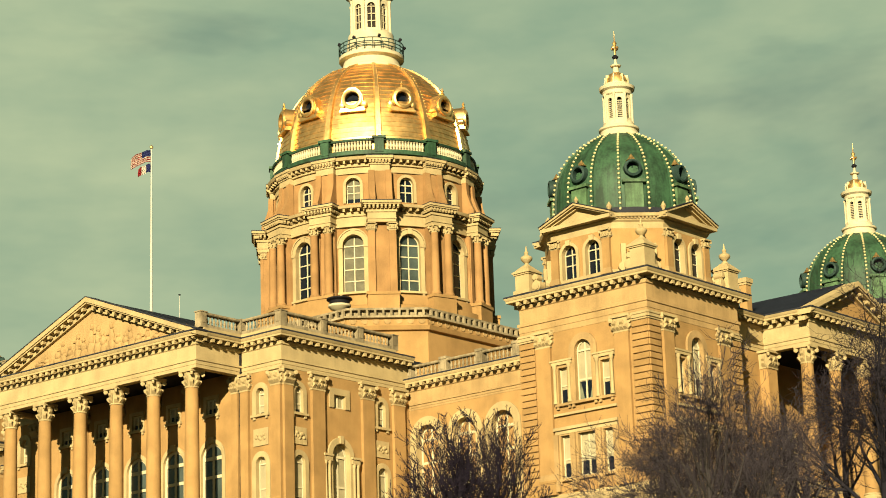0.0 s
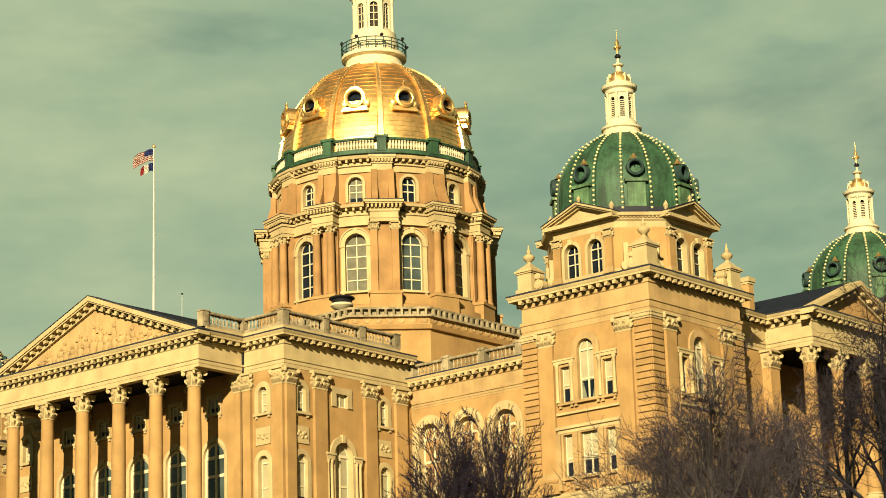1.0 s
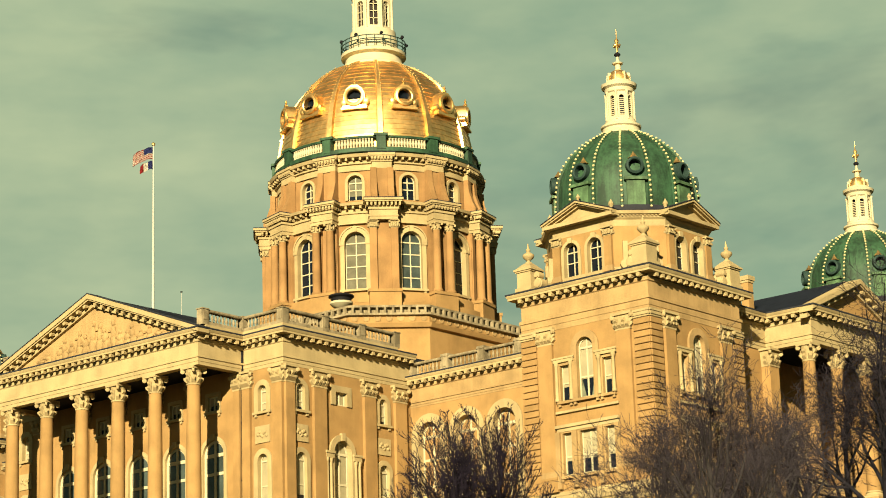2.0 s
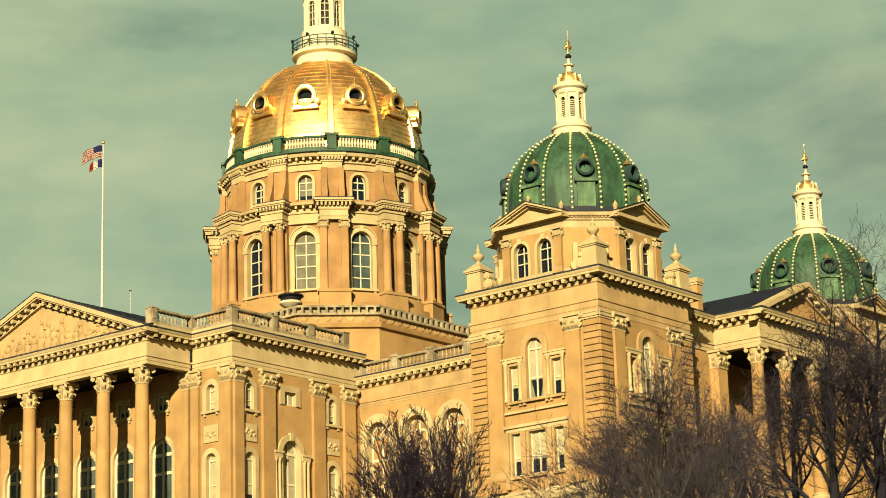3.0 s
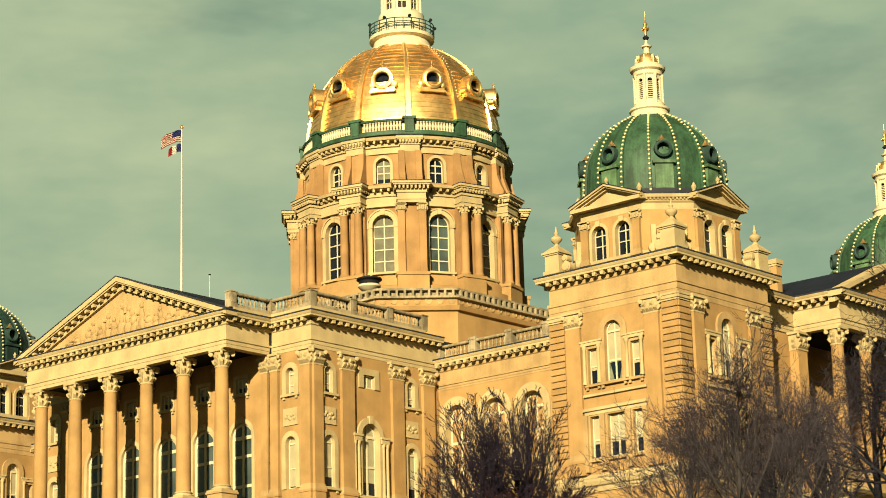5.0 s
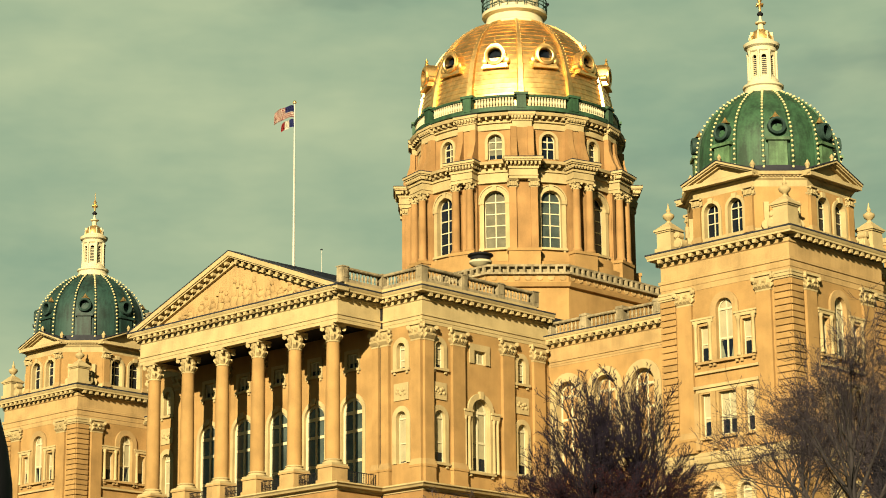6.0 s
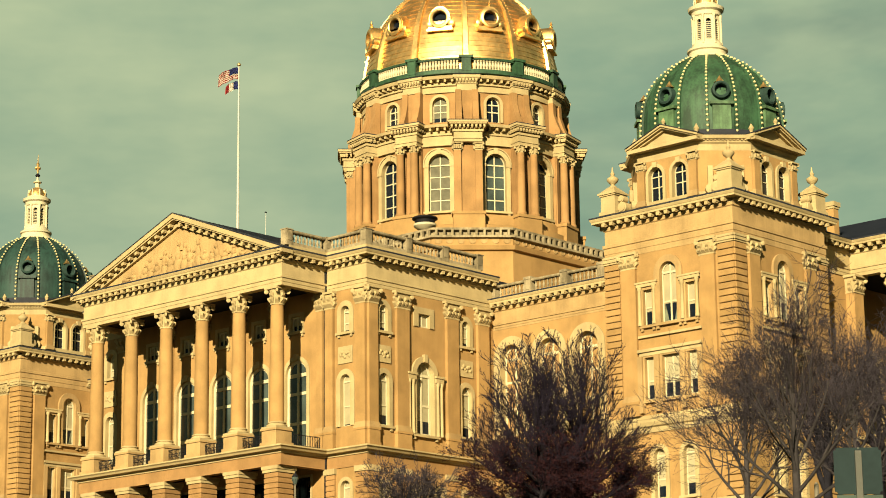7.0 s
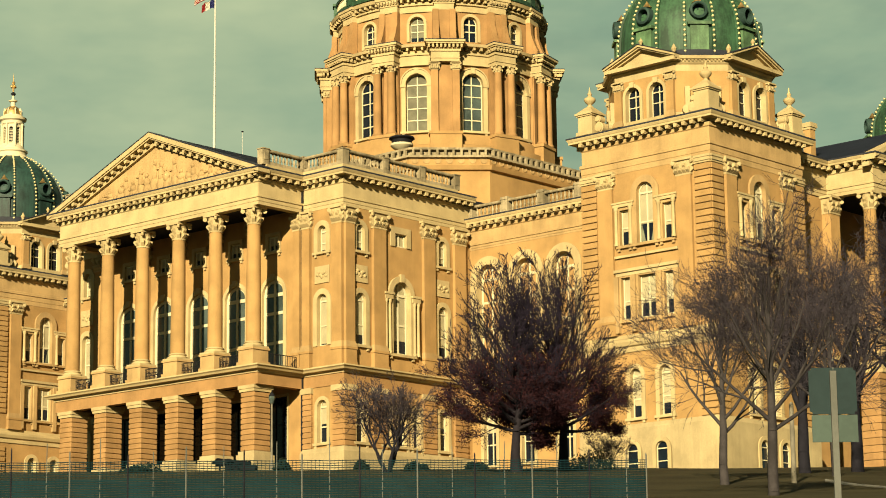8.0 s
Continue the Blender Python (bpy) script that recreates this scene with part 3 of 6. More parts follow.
# iron railings between the pedestals: two rails, upright bars and a row of rings
_bar = bmesh.new()
box(_bar, -0.018, 0.018, -0.018, 0.018, 0.0, 1.06)
RAIL_BAR = mesh_of("bar", _bar, IRON)
_ring = bmesh.new()
lathe(_ring, [(0.15, -0.014), (0.175, 0.0), (0.15, 0.014), (0.125, 0.0)], 10, m=Matrix.Rotation(math.pi / 2, 4, "Y"), hoop=True)
RAIL_RING = mesh_of("ring", _ring, IRON)
for y in [(a + b) / 2 for a, b in zip(COLS, COLS[1:])]:
    x = XP + 0.35
    bm = bmesh.new()
    for z in (9.85, 10.75):
        box(bm, x - 0.03, x + 0.03, y - 1.45, y + 1.45, z, z + 0.06)
    railing = part("iron_railing", bm, IRON, pavilion, "low black iron railing")
    for k in range(17):
        piece("bar", RAIL_BAR, railing, Matrix.Translation((x, y - 1.4 + 2.8 * k / 16, 9.72)))
    for k in range(8):
        piece("ring", RAIL_RING, railing, Matrix.Translation((x, y - 1.22 + 0.35 * k, 10.3)))
bm = bmesh.new()
for z in (9.85, 10.75):
    box(bm, XP + 1.7, XB - 0.5, -QP + 0.3, -QP + 0.36, z, z + 0.06)
railing = part("iron_railing", bm, IRON, pavilion, "low black iron railing")
for k in range(19):
    piece("bar", RAIL_BAR, railing, Matrix.Translation((XP + 1.75 + 3.7 * k / 18, -QP + 0.33, 9.72)))

# pediment
mp = face(XP, 0, 0, "W")
APEX, FOOT = 32.0, 26.55
bm = bmesh.new()
plate(bm, [(-13.5, 26.4), (13.5, 26.4), (0, 31.3)], [], 0.1, 0.6)
tymp = part("tympanum", bm, PALE, pavilion, "recessed pediment field with carved figures", m=mp)
hw = QP + 0.9
sl = (APEX - FOOT) / hw
rake = None
for s in (-1, 1):
    for lift, thick, y0, y1 in ((0.0, 0.42, -0.9, 0.5), (-0.42, 0.14, -0.78, 0.5), (-0.74, 0.34, -0.2, 0.5)):
        bm = bmesh.new()
        a = [(s * hw, FOOT + lift), (0, APEX + lift), (0, APEX + lift - thick), (s * hw, FOOT + lift - thick)]
        if lift:
            a[0], a[3] = (s * (hw - 0.5), FOOT + lift + 0.5 * sl), (s * (hw - 0.5), FOOT + lift - thick + 0.5 * sl)
        plate(bm, a if s > 0 else a[::-1], [], y0, y1)
        if rake is None:
            rake = part("raking_cornice", bm, TRIM, pavilion, "sloping moulded cornice of the pediment", m=mp)
        else:
            part("cornice_band", bm, TRIM, rake)
for s in (-1, 1):
    for i in range(15):
        u = (i + 0.7) / 15.5
        mm = Matrix.Translation((s * hw * u, 0, APEX - 0.9 - sl * hw * u)) @ Matrix.Rotation(s * math.atan(sl), 4, "Y") @ Matrix.Translation((0, -0.12, -0.02))
        piece("modillion", MODILLION, rake, mm)
# carved group: worn figures as plain lumpy shapes, tallest near the middle
rr = random.Random(6)


def relief_lump(bm, u, z, w, h, d, seed):
    """One rounded, weathered swelling on the field."""
    got = bmesh.ops.create_icosphere(bm, subdivisions=2, radius=1.0)["verts"]
    for v in got:
        n_ = noise.noise(v.co * 1.6 + Vector((seed * 3.7, seed, 0)))
        v.co = Vector((v.co.x * w * (1 + 0.35 * n_) + u, v.co.y * d * (1 + 0.3 * n_), v.co.z * h * (1 + 0.2 * n_) + z))


for k, (u, h, seated) in enumerate(((-7.4, 0.9, 1), (-6.2, 1.2, 1), (-4.9, 1.7, 1), (-4.0, 2.2, 0), (-3.1, 1.6, 1), (-2.1, 2.6, 0), (-1.2, 2.1, 1), (-0.3, 3.3, 0), (0.6, 2.9, 0), (1.5, 2.3, 1),
                                     (2.5, 2.9, 0), (3.3, 1.7, 1), (4.3, 1.5, 1), (5.1, 2.0, 0), (6.0, 1.3, 1), (7.2, 1.5, 0), (8.2, 0.9, 1), (9.2, 0.6, 1))):
    bm = bmesh.new()
    w = 0.36 if not seated else 0.5
    lean_u = rr.uniform(-0.25, 0.25)
    relief_lump(bm, 0, h * 0.24, w * 1.25, h * 0.28, 0.26, k)
    relief_lump(bm, lean_u * 0.5, h * 0.56, w * 0.85, h * 0.24, 0.3, k + 30)
    relief_lump(bm, lean_u, h * 0.86, 0.17 + 0.03 * h, h * 0.1 + 0.06, 0.24, k + 60)
    relief_lump(bm, lean_u + rr.choice((-0.45, 0.45)), h * rr.uniform(0.45, 0.75), 0.34, 0.14, 0.2, k + 90)
    if seated:
        relief_lump(bm, rr.choice((-0.6, 0.6)), h * 0.2, 0.42, h * 0.18, 0.28, k + 120)
    part("relief_figure", bm, PALE, tymp, "weathered carved stone shape", True, m=Matrix.Translation((u, 0.12, 26.6)))
# gable roof behind the pediment
bm = bmesh.new()
plate(bm, [(-hw + 0.2, 26.62), (hw - 0.2, 26.62), (0, APEX - 0.02)], [], 0.52, 13.0, m=mp)
part("gable_roof", bm, ROOF, pavilion, "dark low gable roof")
bm = bmesh.new()
plate(bm, [(-hw - 0.05, FOOT + 0.02), (-hw - 0.05, FOOT + 0.1), (0, APEX + 0.1), (hw + 0.05, FOOT + 0.1), (hw + 0.05, FOOT + 0.02), (0, APEX + 0.02)], [], -0.93, 0.5)
part("flashing", bm, LEAD, rake, "dark metal edge strip")

# flanking walls of the pavilion, west and south faces (and their mirror image to the north)


def ground_courses(parent, m, u0, u1, proj=0.22):
    """Rusticated ground-floor pilaster of separate courses."""
    bm = bmesh.new()
    box(bm, u0, u1, -proj + 0.09, 0.05, 2.75, 7.5)
    core = part("rusticated_pier", bm, STONE, parent, m=m)
    bm = bmesh.new()
    h = 4.75 / 10
    box(bm, u0 - 0.02, u1 + 0.02, -proj, 0.04, 0.035, h - 0.035)
    bmesh.ops.bevel(bm, geom=bm.edges[:], offset=0.03, segments=1, affect="EDGES")
    me = mesh_of("stone_course", bm, RUSSET)
    for i in range(10):
        piece("stone_course", me, core, Matrix.Translation((0, 0, 2.75 + i * h)))
    bm = bmesh.new()
    box(bm, u0 - 0.1, u1 + 0.1, -proj - 0.1, 0.05, 7.5, 8.0)
    part("pier_cap", bm, TRIM, core)


def carved_panel(parent, m, w, z0, z1):
    bm = bmesh.new()
    box(bm, -w / 2, w / 2, -0.1, 0.03, z0, z1)
    box(bm, -w / 2 + 0.12, w / 2 - 0.12, -0.06, -0.05, z0 + 0.12, z1 - 0.12)
    for k in range(7):
        u, z = -w * 0.3 + w * 0.1 * k, (z0 + z1) / 2 + 0.22 * math.sin(k * 1.7)
        lathe(bm, [(0.17, 0), (0.14, 0.07), (0.04, 0.11)], 8, m=Matrix.Translation((u, -0.1, z)) @ Matrix.Rotation(math.pi / 2, 4, "X"))
    part("carved_panel", bm, TRIM, parent, "carved stone relief panel", m=m)


def palladian(parent, m, zb, z_imp, w_mid, w_side, gap, zs, blinds=(0.5, 0.5)):
    """Three-light window: an arched middle light between square side lights under a small entablature."""
    win = window(parent, m, w_mid, zb, zs, blind=blinds[0], surround=0.55, proud=0.2, rails=(0.42,), sill=True, depth=0.32, bar=0.14, surround_mat=PALE, drape=True)
    for s in (-1, 1):
        u = s * (w_mid / 2 + gap + w_side / 2)
        window(parent, m @ Matrix.Translation((u, 0, 0)), w_side, zb, z_imp - 0.5, arched=False, blind=blinds[1], surround=0.22, proud=0.15, mull=0, rails=(0.5,), depth=0.32, surround_mat=PALE)
        bm = bmesh.new()
        e = w_side / 2 + 0.55
        box(bm, u - e, u + e, -0.3, 0.05, z_imp - 0.28, z_imp - 0.02)
        box(bm, u - e - 0.1, u + e + 0.1, -0.36, 0.05, z_imp - 0.02, z_imp + 0.13)
        part("lintel", bm, TRIM, win)
        for k in (-1, 1):
            bm = bmesh.new()
            uu = u + k * (w_side / 2 + 0.25)
            lathe(bm, [(0.19, zb), (0.19, zb + 0.2), (0.15, zb + 0.25), (0.13, z_imp - 0.62), (0.2, z_imp - 0.5), (0.2, z_imp - 0.29)], 10, m=Matrix.Translation((uu, -0.24, 0)))
            part("colonnette", bm, TRIM, win, "", True)
    return win


for sgn in (-1, 1):
    # west-facing flank
    m0 = face(XB, 0, 0, "W")
    uc = (15.75 if sgn < 0 else -15.75)
    ua, ub = (QP, YB) if sgn < 0 else (-YB, -QP)
    wall("flank_wall", pavilion, m0, ua, ub, 0, 23.6, [arch_loop(uc, 1.05, 19.75, 21.55), arch_loop(uc, 1.25, 11.55, 15.45), arch_loop(uc, 1.2, 3.2, 6.3)])
    mc = m0 @ Matrix.Translation((uc, 0, 0))
    window(pavilion, mc, 1.05, 19.75, 21.55, blind=0.9, surround=0.45, mull=0)
    window(pavilion, mc, 1.25, 11.55, 15.45, blind=0.95, surround=0.45, mull=0, sill=False)
    window(pavilion, mc, 1.2, 3.2, 6.3, blind=0.55, surround=0.3, mull=0)
    carved_panel(pavilion, mc, 1.75, 17.0, 18.5)
    for u, w in ((sgn * -1 * (QP + 0.55), 0.95), (sgn * -1 * (YB - 0.52), 1.1)):
        make_pilaster(pavilion, m0 @ Matrix.Translation((u, 0, 0)), w, 11.2, ZA, ped=1.5)
        ground_courses(pavilion, m0, u - w / 2 - 0.1, u + w / 2 + 0.1)

ms = face(XB, -YB, 0, "S")
WU = XW - XB
S1, SM, S2 = 2.0, 7.10, 12.55
holes = []
for u in (S1, S2):
    holes += [arch_loop(u, 1.05, 19.75, 21.55), arch_loop(u, 1.3, 11.55, 15.45), arch_loop(u, 1.2, 3.2, 6.6, 0)]
holes += [arch_loop(SM, 1.5, 20.75, 21.95, 0), arch_loop(SM, 2.3, 11.2, 16.5), arch_loop(SM, 1.2, 3.2, 6.6, 0), arch_loop(SM - 1.9, 1.0, 3.2, 6.6, 0), arch_loop(SM + 1.9, 1.0, 3.2, 6.6, 0)]
wall("flank_wall", pavilion, ms, 0.3, WU + 0.5, 0, 23.6, holes)
for u in (S1, S2):
    mc = ms @ Matrix.Translation((u, 0, 0))
    window(pavilion, mc, 1.05, 19.75, 21.55, blind=0.85, surround=0.42, mull=0, depth=0.3)
    window(pavilion, mc, 1.3, 11.55, 15.45, blind=0.8, surround=0.42, mull=0, depth=0.3)
    window(pavilion, mc, 1.2, 3.2, 6.6, arched=False, blind=0.4, surround=0.28, mull=0)
    carved_panel(pavilion, mc, 1.75, 17.0, 18.5)
mc = ms @ Matrix.Translation((SM, 0, 0))
window(pavilion, mc, 1.5, 20.75, 21.95, arched=False, blind=1.0, surround=0.55, rails=(), sill=False, depth=0.3, bar=0.14)
win = window(pavilion, mc, 2.3, 11.2, 16.5, blind=0.8, surround=0.5, proud=0.2, rails=(0.5,), bar=0.2, key=True)
for s in (-1, 1):
    bm = bmesh.new()
    box(bm, s * 1.75 - 0.5, s * 1.75 + 0.5, -0.34, 0.05, 15.95, 16.35)
    box(bm, s * 1.75 - 0.58, s * 1.75 + 0.58, -0.42, 0.05, 16.354, 16.55)
    part("impost", bm, TRIM, win)
    for k in (-0.18, 0.3):
        bm = bmesh.new()
        lathe(bm, [(0.19, 11.2), (0.19, 11.4), (0.15, 11.45), (0.13, 15.6), (0.2, 15.8), (0.2, 15.946)], 10, m=Matrix.Translation((s * (1.75 + k), -0.2, 0)))
        part("colonnette", bm, TRIM, win, "", True)
for du, w in ((0, 1.2), (-1.9, 1.0), (1.9, 1.0)):
    window(pavilion, mc @ Matrix.Translation((du, 0, 0)), w, 3.2, 6.6, arched=False, blind=0.4, surround=0.25, mull=0)
for u, w in ((0.55, 1.1), (4.25, 1.55), (10.65, 1.5), (14.75, 1.5)):
    make_pilaster(pavilion, ms @ Matrix.Translation((u, 0, 0)), w, 11.2, ZA, ped=1.5)
    ground_courses(pavilion, ms, u - w / 2 - 0.1, u + w / 2 + 0.1)
mn = face(XW, YB, 0, "N")
wall("flank_wall", pavilion, mn, 0, WU - 0.3, 0, 23.6, [])
bm = bmesh.new()
box(bm, XB + 0.3, XW + 3, -YB + 0.3, YB - 0.3, 26.3, 26.62)
part("flat_roof", bm, LEAD, pavilion)
for s in (-1, 1):
    pth = [(XP + 0.9, s * (QP - 0.35)), (XB + 0.35, s * (QP - 0.35)), (XB + 0.35, s * (YB - 0.35)), (XW - 1.6, s * (YB - 0.35))]
    pth = pth if s < 0 else pth[::-1]
    bm = bmesh.new()
    mould(bm, pth, [(-0.5, 26.5), (0.42, 26.5), (0.42, 27.15), (-0.5, 27.15)])
    part("blocking_course", bm, TRIM, pavilion, "stone parapet base")
    balustrade(pavilion, pth, 27.15, peds=(0.35, 0.68))
# drainpipe with hopper
bm = bmesh.new()
lathe(bm, [(0.11, 0.3), (0.11, 25.4)], 10, m=Matrix.Translation((XB - 0.16, -QP - 0.02, 0)))
for z in (4, 9.9, 14, 19, 23):
    lathe(bm, [(0.14, z), (0.14, z + 0.12)], 10, m=Matrix.Translation((XB - 0.16, -QP - 0.02, 0)))
part("drainpipe", bm, IRON, pavilion, "dark iron drainpipe", True)

# ---------- wings between the pavilion and the corner towers ----------
for sgn in (-1, 1):
    wing = thing("connecting_wing", (XW + 0.0, sgn * 28.5, 0), "lower sandstone wing with arched windows and roof balustrade", "building", "connecting wings")
    inv = Matrix.Translation((-XW, -sgn * 28.5, 0))
    holes = []
    spots = [20.45, 24.85, 29.2, 33.6]
    mwg = face(XW, 0, 0, "W")
    for y in spots:
        holes.append(arch_loop(-sgn * y, 2.6, 12.0, 18.9))
        holes.append(arch_loop(-sgn * y, 1.5, 2.0, 6.2))
    ya, yb = (YB, 39.4) if sgn < 0 else (-39.4, -YB)
    wall("wing_wall", wing, inv @ mwg, ya, yb, -3, 22.3, holes)
    for y in spots:
        mc = inv @ mwg @ Matrix.Translation((-sgn * y, 0, 0))
        window(wing, mc, 2.6, 12.0, 18.9, blind=0.0, surround=0.75, proud=0.15, depth=0.7, rails=(0.35, 0.7), bar=0.2, glass=CURTAIN)
        window(wing, mc, 1.5, 2.0, 6.2, blind=0.4, surround=0.3)
    pth = [(0.0, y - sgn * 28.5) for y in ((-YB, -39.4) if sgn < 0 else (39.4, YB))]
    entablature(wing, pth, za=21.7, zt=24.45, reach=0.7, frieze_mat=PALE)
    bm = bmesh.new()
    mould(bm, pth, [(-0.4, 8.8), (0.25, 8.8), (0.35, 9.3), (0.35, 9.6), (-0.4, 9.6)])
    mould(bm, pth, [(-0.4, -3), (0.35, -3), (0.35, 1.2), (-0.4, 1.4)])
    part("string_course", bm, TRIM, wing)
    balustrade(wing, [(p[0] + 0.3, p[1]) for p in pth], 24.5, peds=(0.2, 0.4, 0.6, 0.8), h=1.6)
    bm = bmesh.new()
    box(bm, 1.3, 14.5, -10.9, 10.9, -1, 24.3)
    part("wing_body", bm, STONE, wing)

# ---------- main body under the dome ----------
core = thing("central_block", (0, 0, 0), "plain sandstone block with stepped terrace carrying the dome", "building")
bm = bmesh.new()
box(bm, XW + 0.6, 14, -38, 38, -2, 24.2)
part("body", bm, STONE, core)
A, C = 15.0, 5.4
oct_path = [(-A, A - C), (-A, -A + C), (-A + C, -A), (A - C, -A), (A, -A + C), (A, A - C), (A - C, A), (-A + C, A)]
bm = bmesh.new()
mould(bm, oct_path, [(-14, 24), (0, 24), (0, 30.83), (0.3, 30.93), (0.45, 31.33), (0.0, 31.43), (0.0, 32.08), (-14, 32.08)], True)
part("terrace_wall", bm, STONE, core, "octagonal sandstone terrace wall")
bm = bmesh.new()
mould(bm, oct_path, [(-0.5, 32.08), (0.1, 32.08), (0.35, 32.13), (0.35, 32.33), (-0.5, 32.33)], True)
terr = part("terrace_parapet", bm, WEATHER, core, "pierced stone parapet with dark openings")
bm = bmesh.new()
mould(bm, oct_path, [(-0.4, 32.93), (0.08, 32.93), (0.1, 33.13), (-0.4, 33.13)], True)
mould(bm, oct_path, [(-0.45, 32.34), (-0.38, 32.34), (-0.38, 32.93), (-0.45, 32.93)], True)
part("parapet_rail", bm, WEATHER, terr, "weathered stone rail")
_d = bmesh.new()
lathe(_d, [(0.34, 0), (0.34, 0.06), (0.26, 0.08), (0.26, 0.02)], 12)
DISC = mesh_of("roundel", _d, PALE)
_k = bmesh.new()
box(_k, -0.11, 0.11, -0.25, 0.05, 0, 0.6)
STUB = mesh_of("parapet_post", _k, WEATHER)
for x, y, turn in along(oct_path, 1.1, True):
    if x < 6 and y < 6:
        piece("roundel", DISC, terr, face(x, y, 31.88, turn) @ Matrix.Rotation(math.pi / 2, 4, "X"))
for x, y, turn in along(oct_path, 0.8, True):
    if x < 6 and y < 6:
        piece("parapet_post", STUB, terr, face(x, y, 32.33, turn))
# stone urn with dark metal lid on the terrace corner
urn = thing("terrace_urn", (-14.0, -7.75, 33.1), "pale stone urn with dark bowl on the dome terrace", "urn")
bm = bmesh.new()
lathe(bm, [(0.28, -1.0), (0.28, 0.15), (0.45, 0.25), (0.85, 0.42), (1.1, 0.66), (1.1, 0.85), (0.3, 0.9)], 20)
part("bowl", bm, WHITE, urn, "", True)
bm = bmesh.new()
lathe(bm, [(0.95, 0.9), (1.0, 1.2), (1.25, 1.35), (1.2, 1.5), (0.4, 1.6), (0.1, 1.7)], 20)
part("lid", bm, IRON, urn, "dark metal bowl", True)

# ---------- central dome ----------
dome = thing("central_dome", (0, 0, 30.9), "tall columned sandstone drum carrying a gilded ribbed dome and white lantern", "dome")
R12 = [30 * k for k in range(12)]
RW = 10.6                                         # drum wall


def polar(r, deg, z=0.0):
    """Wall frame on the drum at an azimuth, facing outward."""
    a = radians(deg)
    return Matrix.Translation((r * math.cos(a), r * math.sin(a), z)) @ Matrix.Rotation(a + math.pi / 2, 4, "Z")


def ring(bm, prof, seg=72):
    return lathe(bm, prof, seg, hoop=True)


bm = bmesh.new()
ring(bm, [(11.2, 0), (12.3, 0), (12.3, 3.1), (12.0, 3.35), (12.0, 3.9), (11.35, 4.1), (11.35, 4.9), (11.15, 5.15), (10.3, 5.2), (10.3, 0)])
part("drum_base", bm, STONE, dome, "", True)
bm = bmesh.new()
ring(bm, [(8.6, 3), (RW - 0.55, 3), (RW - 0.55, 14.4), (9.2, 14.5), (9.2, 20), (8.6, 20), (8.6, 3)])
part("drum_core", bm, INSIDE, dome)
half = RW * math.tan(radians(15))
_br = bmesh.new()
box(_br, -0.1, 0.1, -0.36, 0.22, 0.1, 0.355)
box(_br, -0.085, 0.085, -0.3, 0.2, 0.0, 0.098)
BRACKET = mesh_of("bracket", _br, TRIM)
for deg in R12:
    m = polar(RW, deg)
    wall("drum_wall", dome, m, -half - 0.05, half + 0.05, 5.1, 12.4, [arch_loop(0, 2.2, 5.6, 10.35)], 0.5, RUSSET)
    win = window(dome, m, 2.2, 5.6, 10.35, blind=(1.0 if deg == 210 else 0.0), surround=0.4, proud=0.22, rails=(0.25, 0.5, 0.75), sill=True, bar=0.1, shade=DULL, glass=TEAL if deg == 240 else GLASS, key=True)
    bm = bmesh.new()
    for s in (-1, 1):
        box(bm, s * 1.32 - 0.28, s * 1.32 + 0.28, -0.3, 0.05, 10.08, 10.38)
    plate(bm, [(1.5 * math.cos(math.pi * i / 12) + 0.0, 10.4 + 1.5 * math.sin(math.pi * i / 12)) for i in range(13)] + [(1.62 * math.cos(math.pi * i / 12), 10.4 + 1.62 * math.sin(math.pi * i / 12)) for i in range(12, -1, -1)], [], -0.3, 0.02)
    part("hood_mould", bm, TRIM, win)
    m2 = polar(RW - 0.4, deg)
    h2 = (RW - 0.4) * math.tan(radians(15))
    wall("upper_drum_wall", dome, m2, -h2 - 0.05, h2 + 0.05, 14.4, 18.7, [arch_loop(0, 1.5, 14.8, 16.65)], 0.5, RUSSET)
    window(dome, m2, 1.5, 14.8, 16.65, blind=(0.8 if deg == 210 else 0.0), surround=0.26, proud=0.15, rails=(0.6,), sill=False, bar=0.1, shade=DULL)
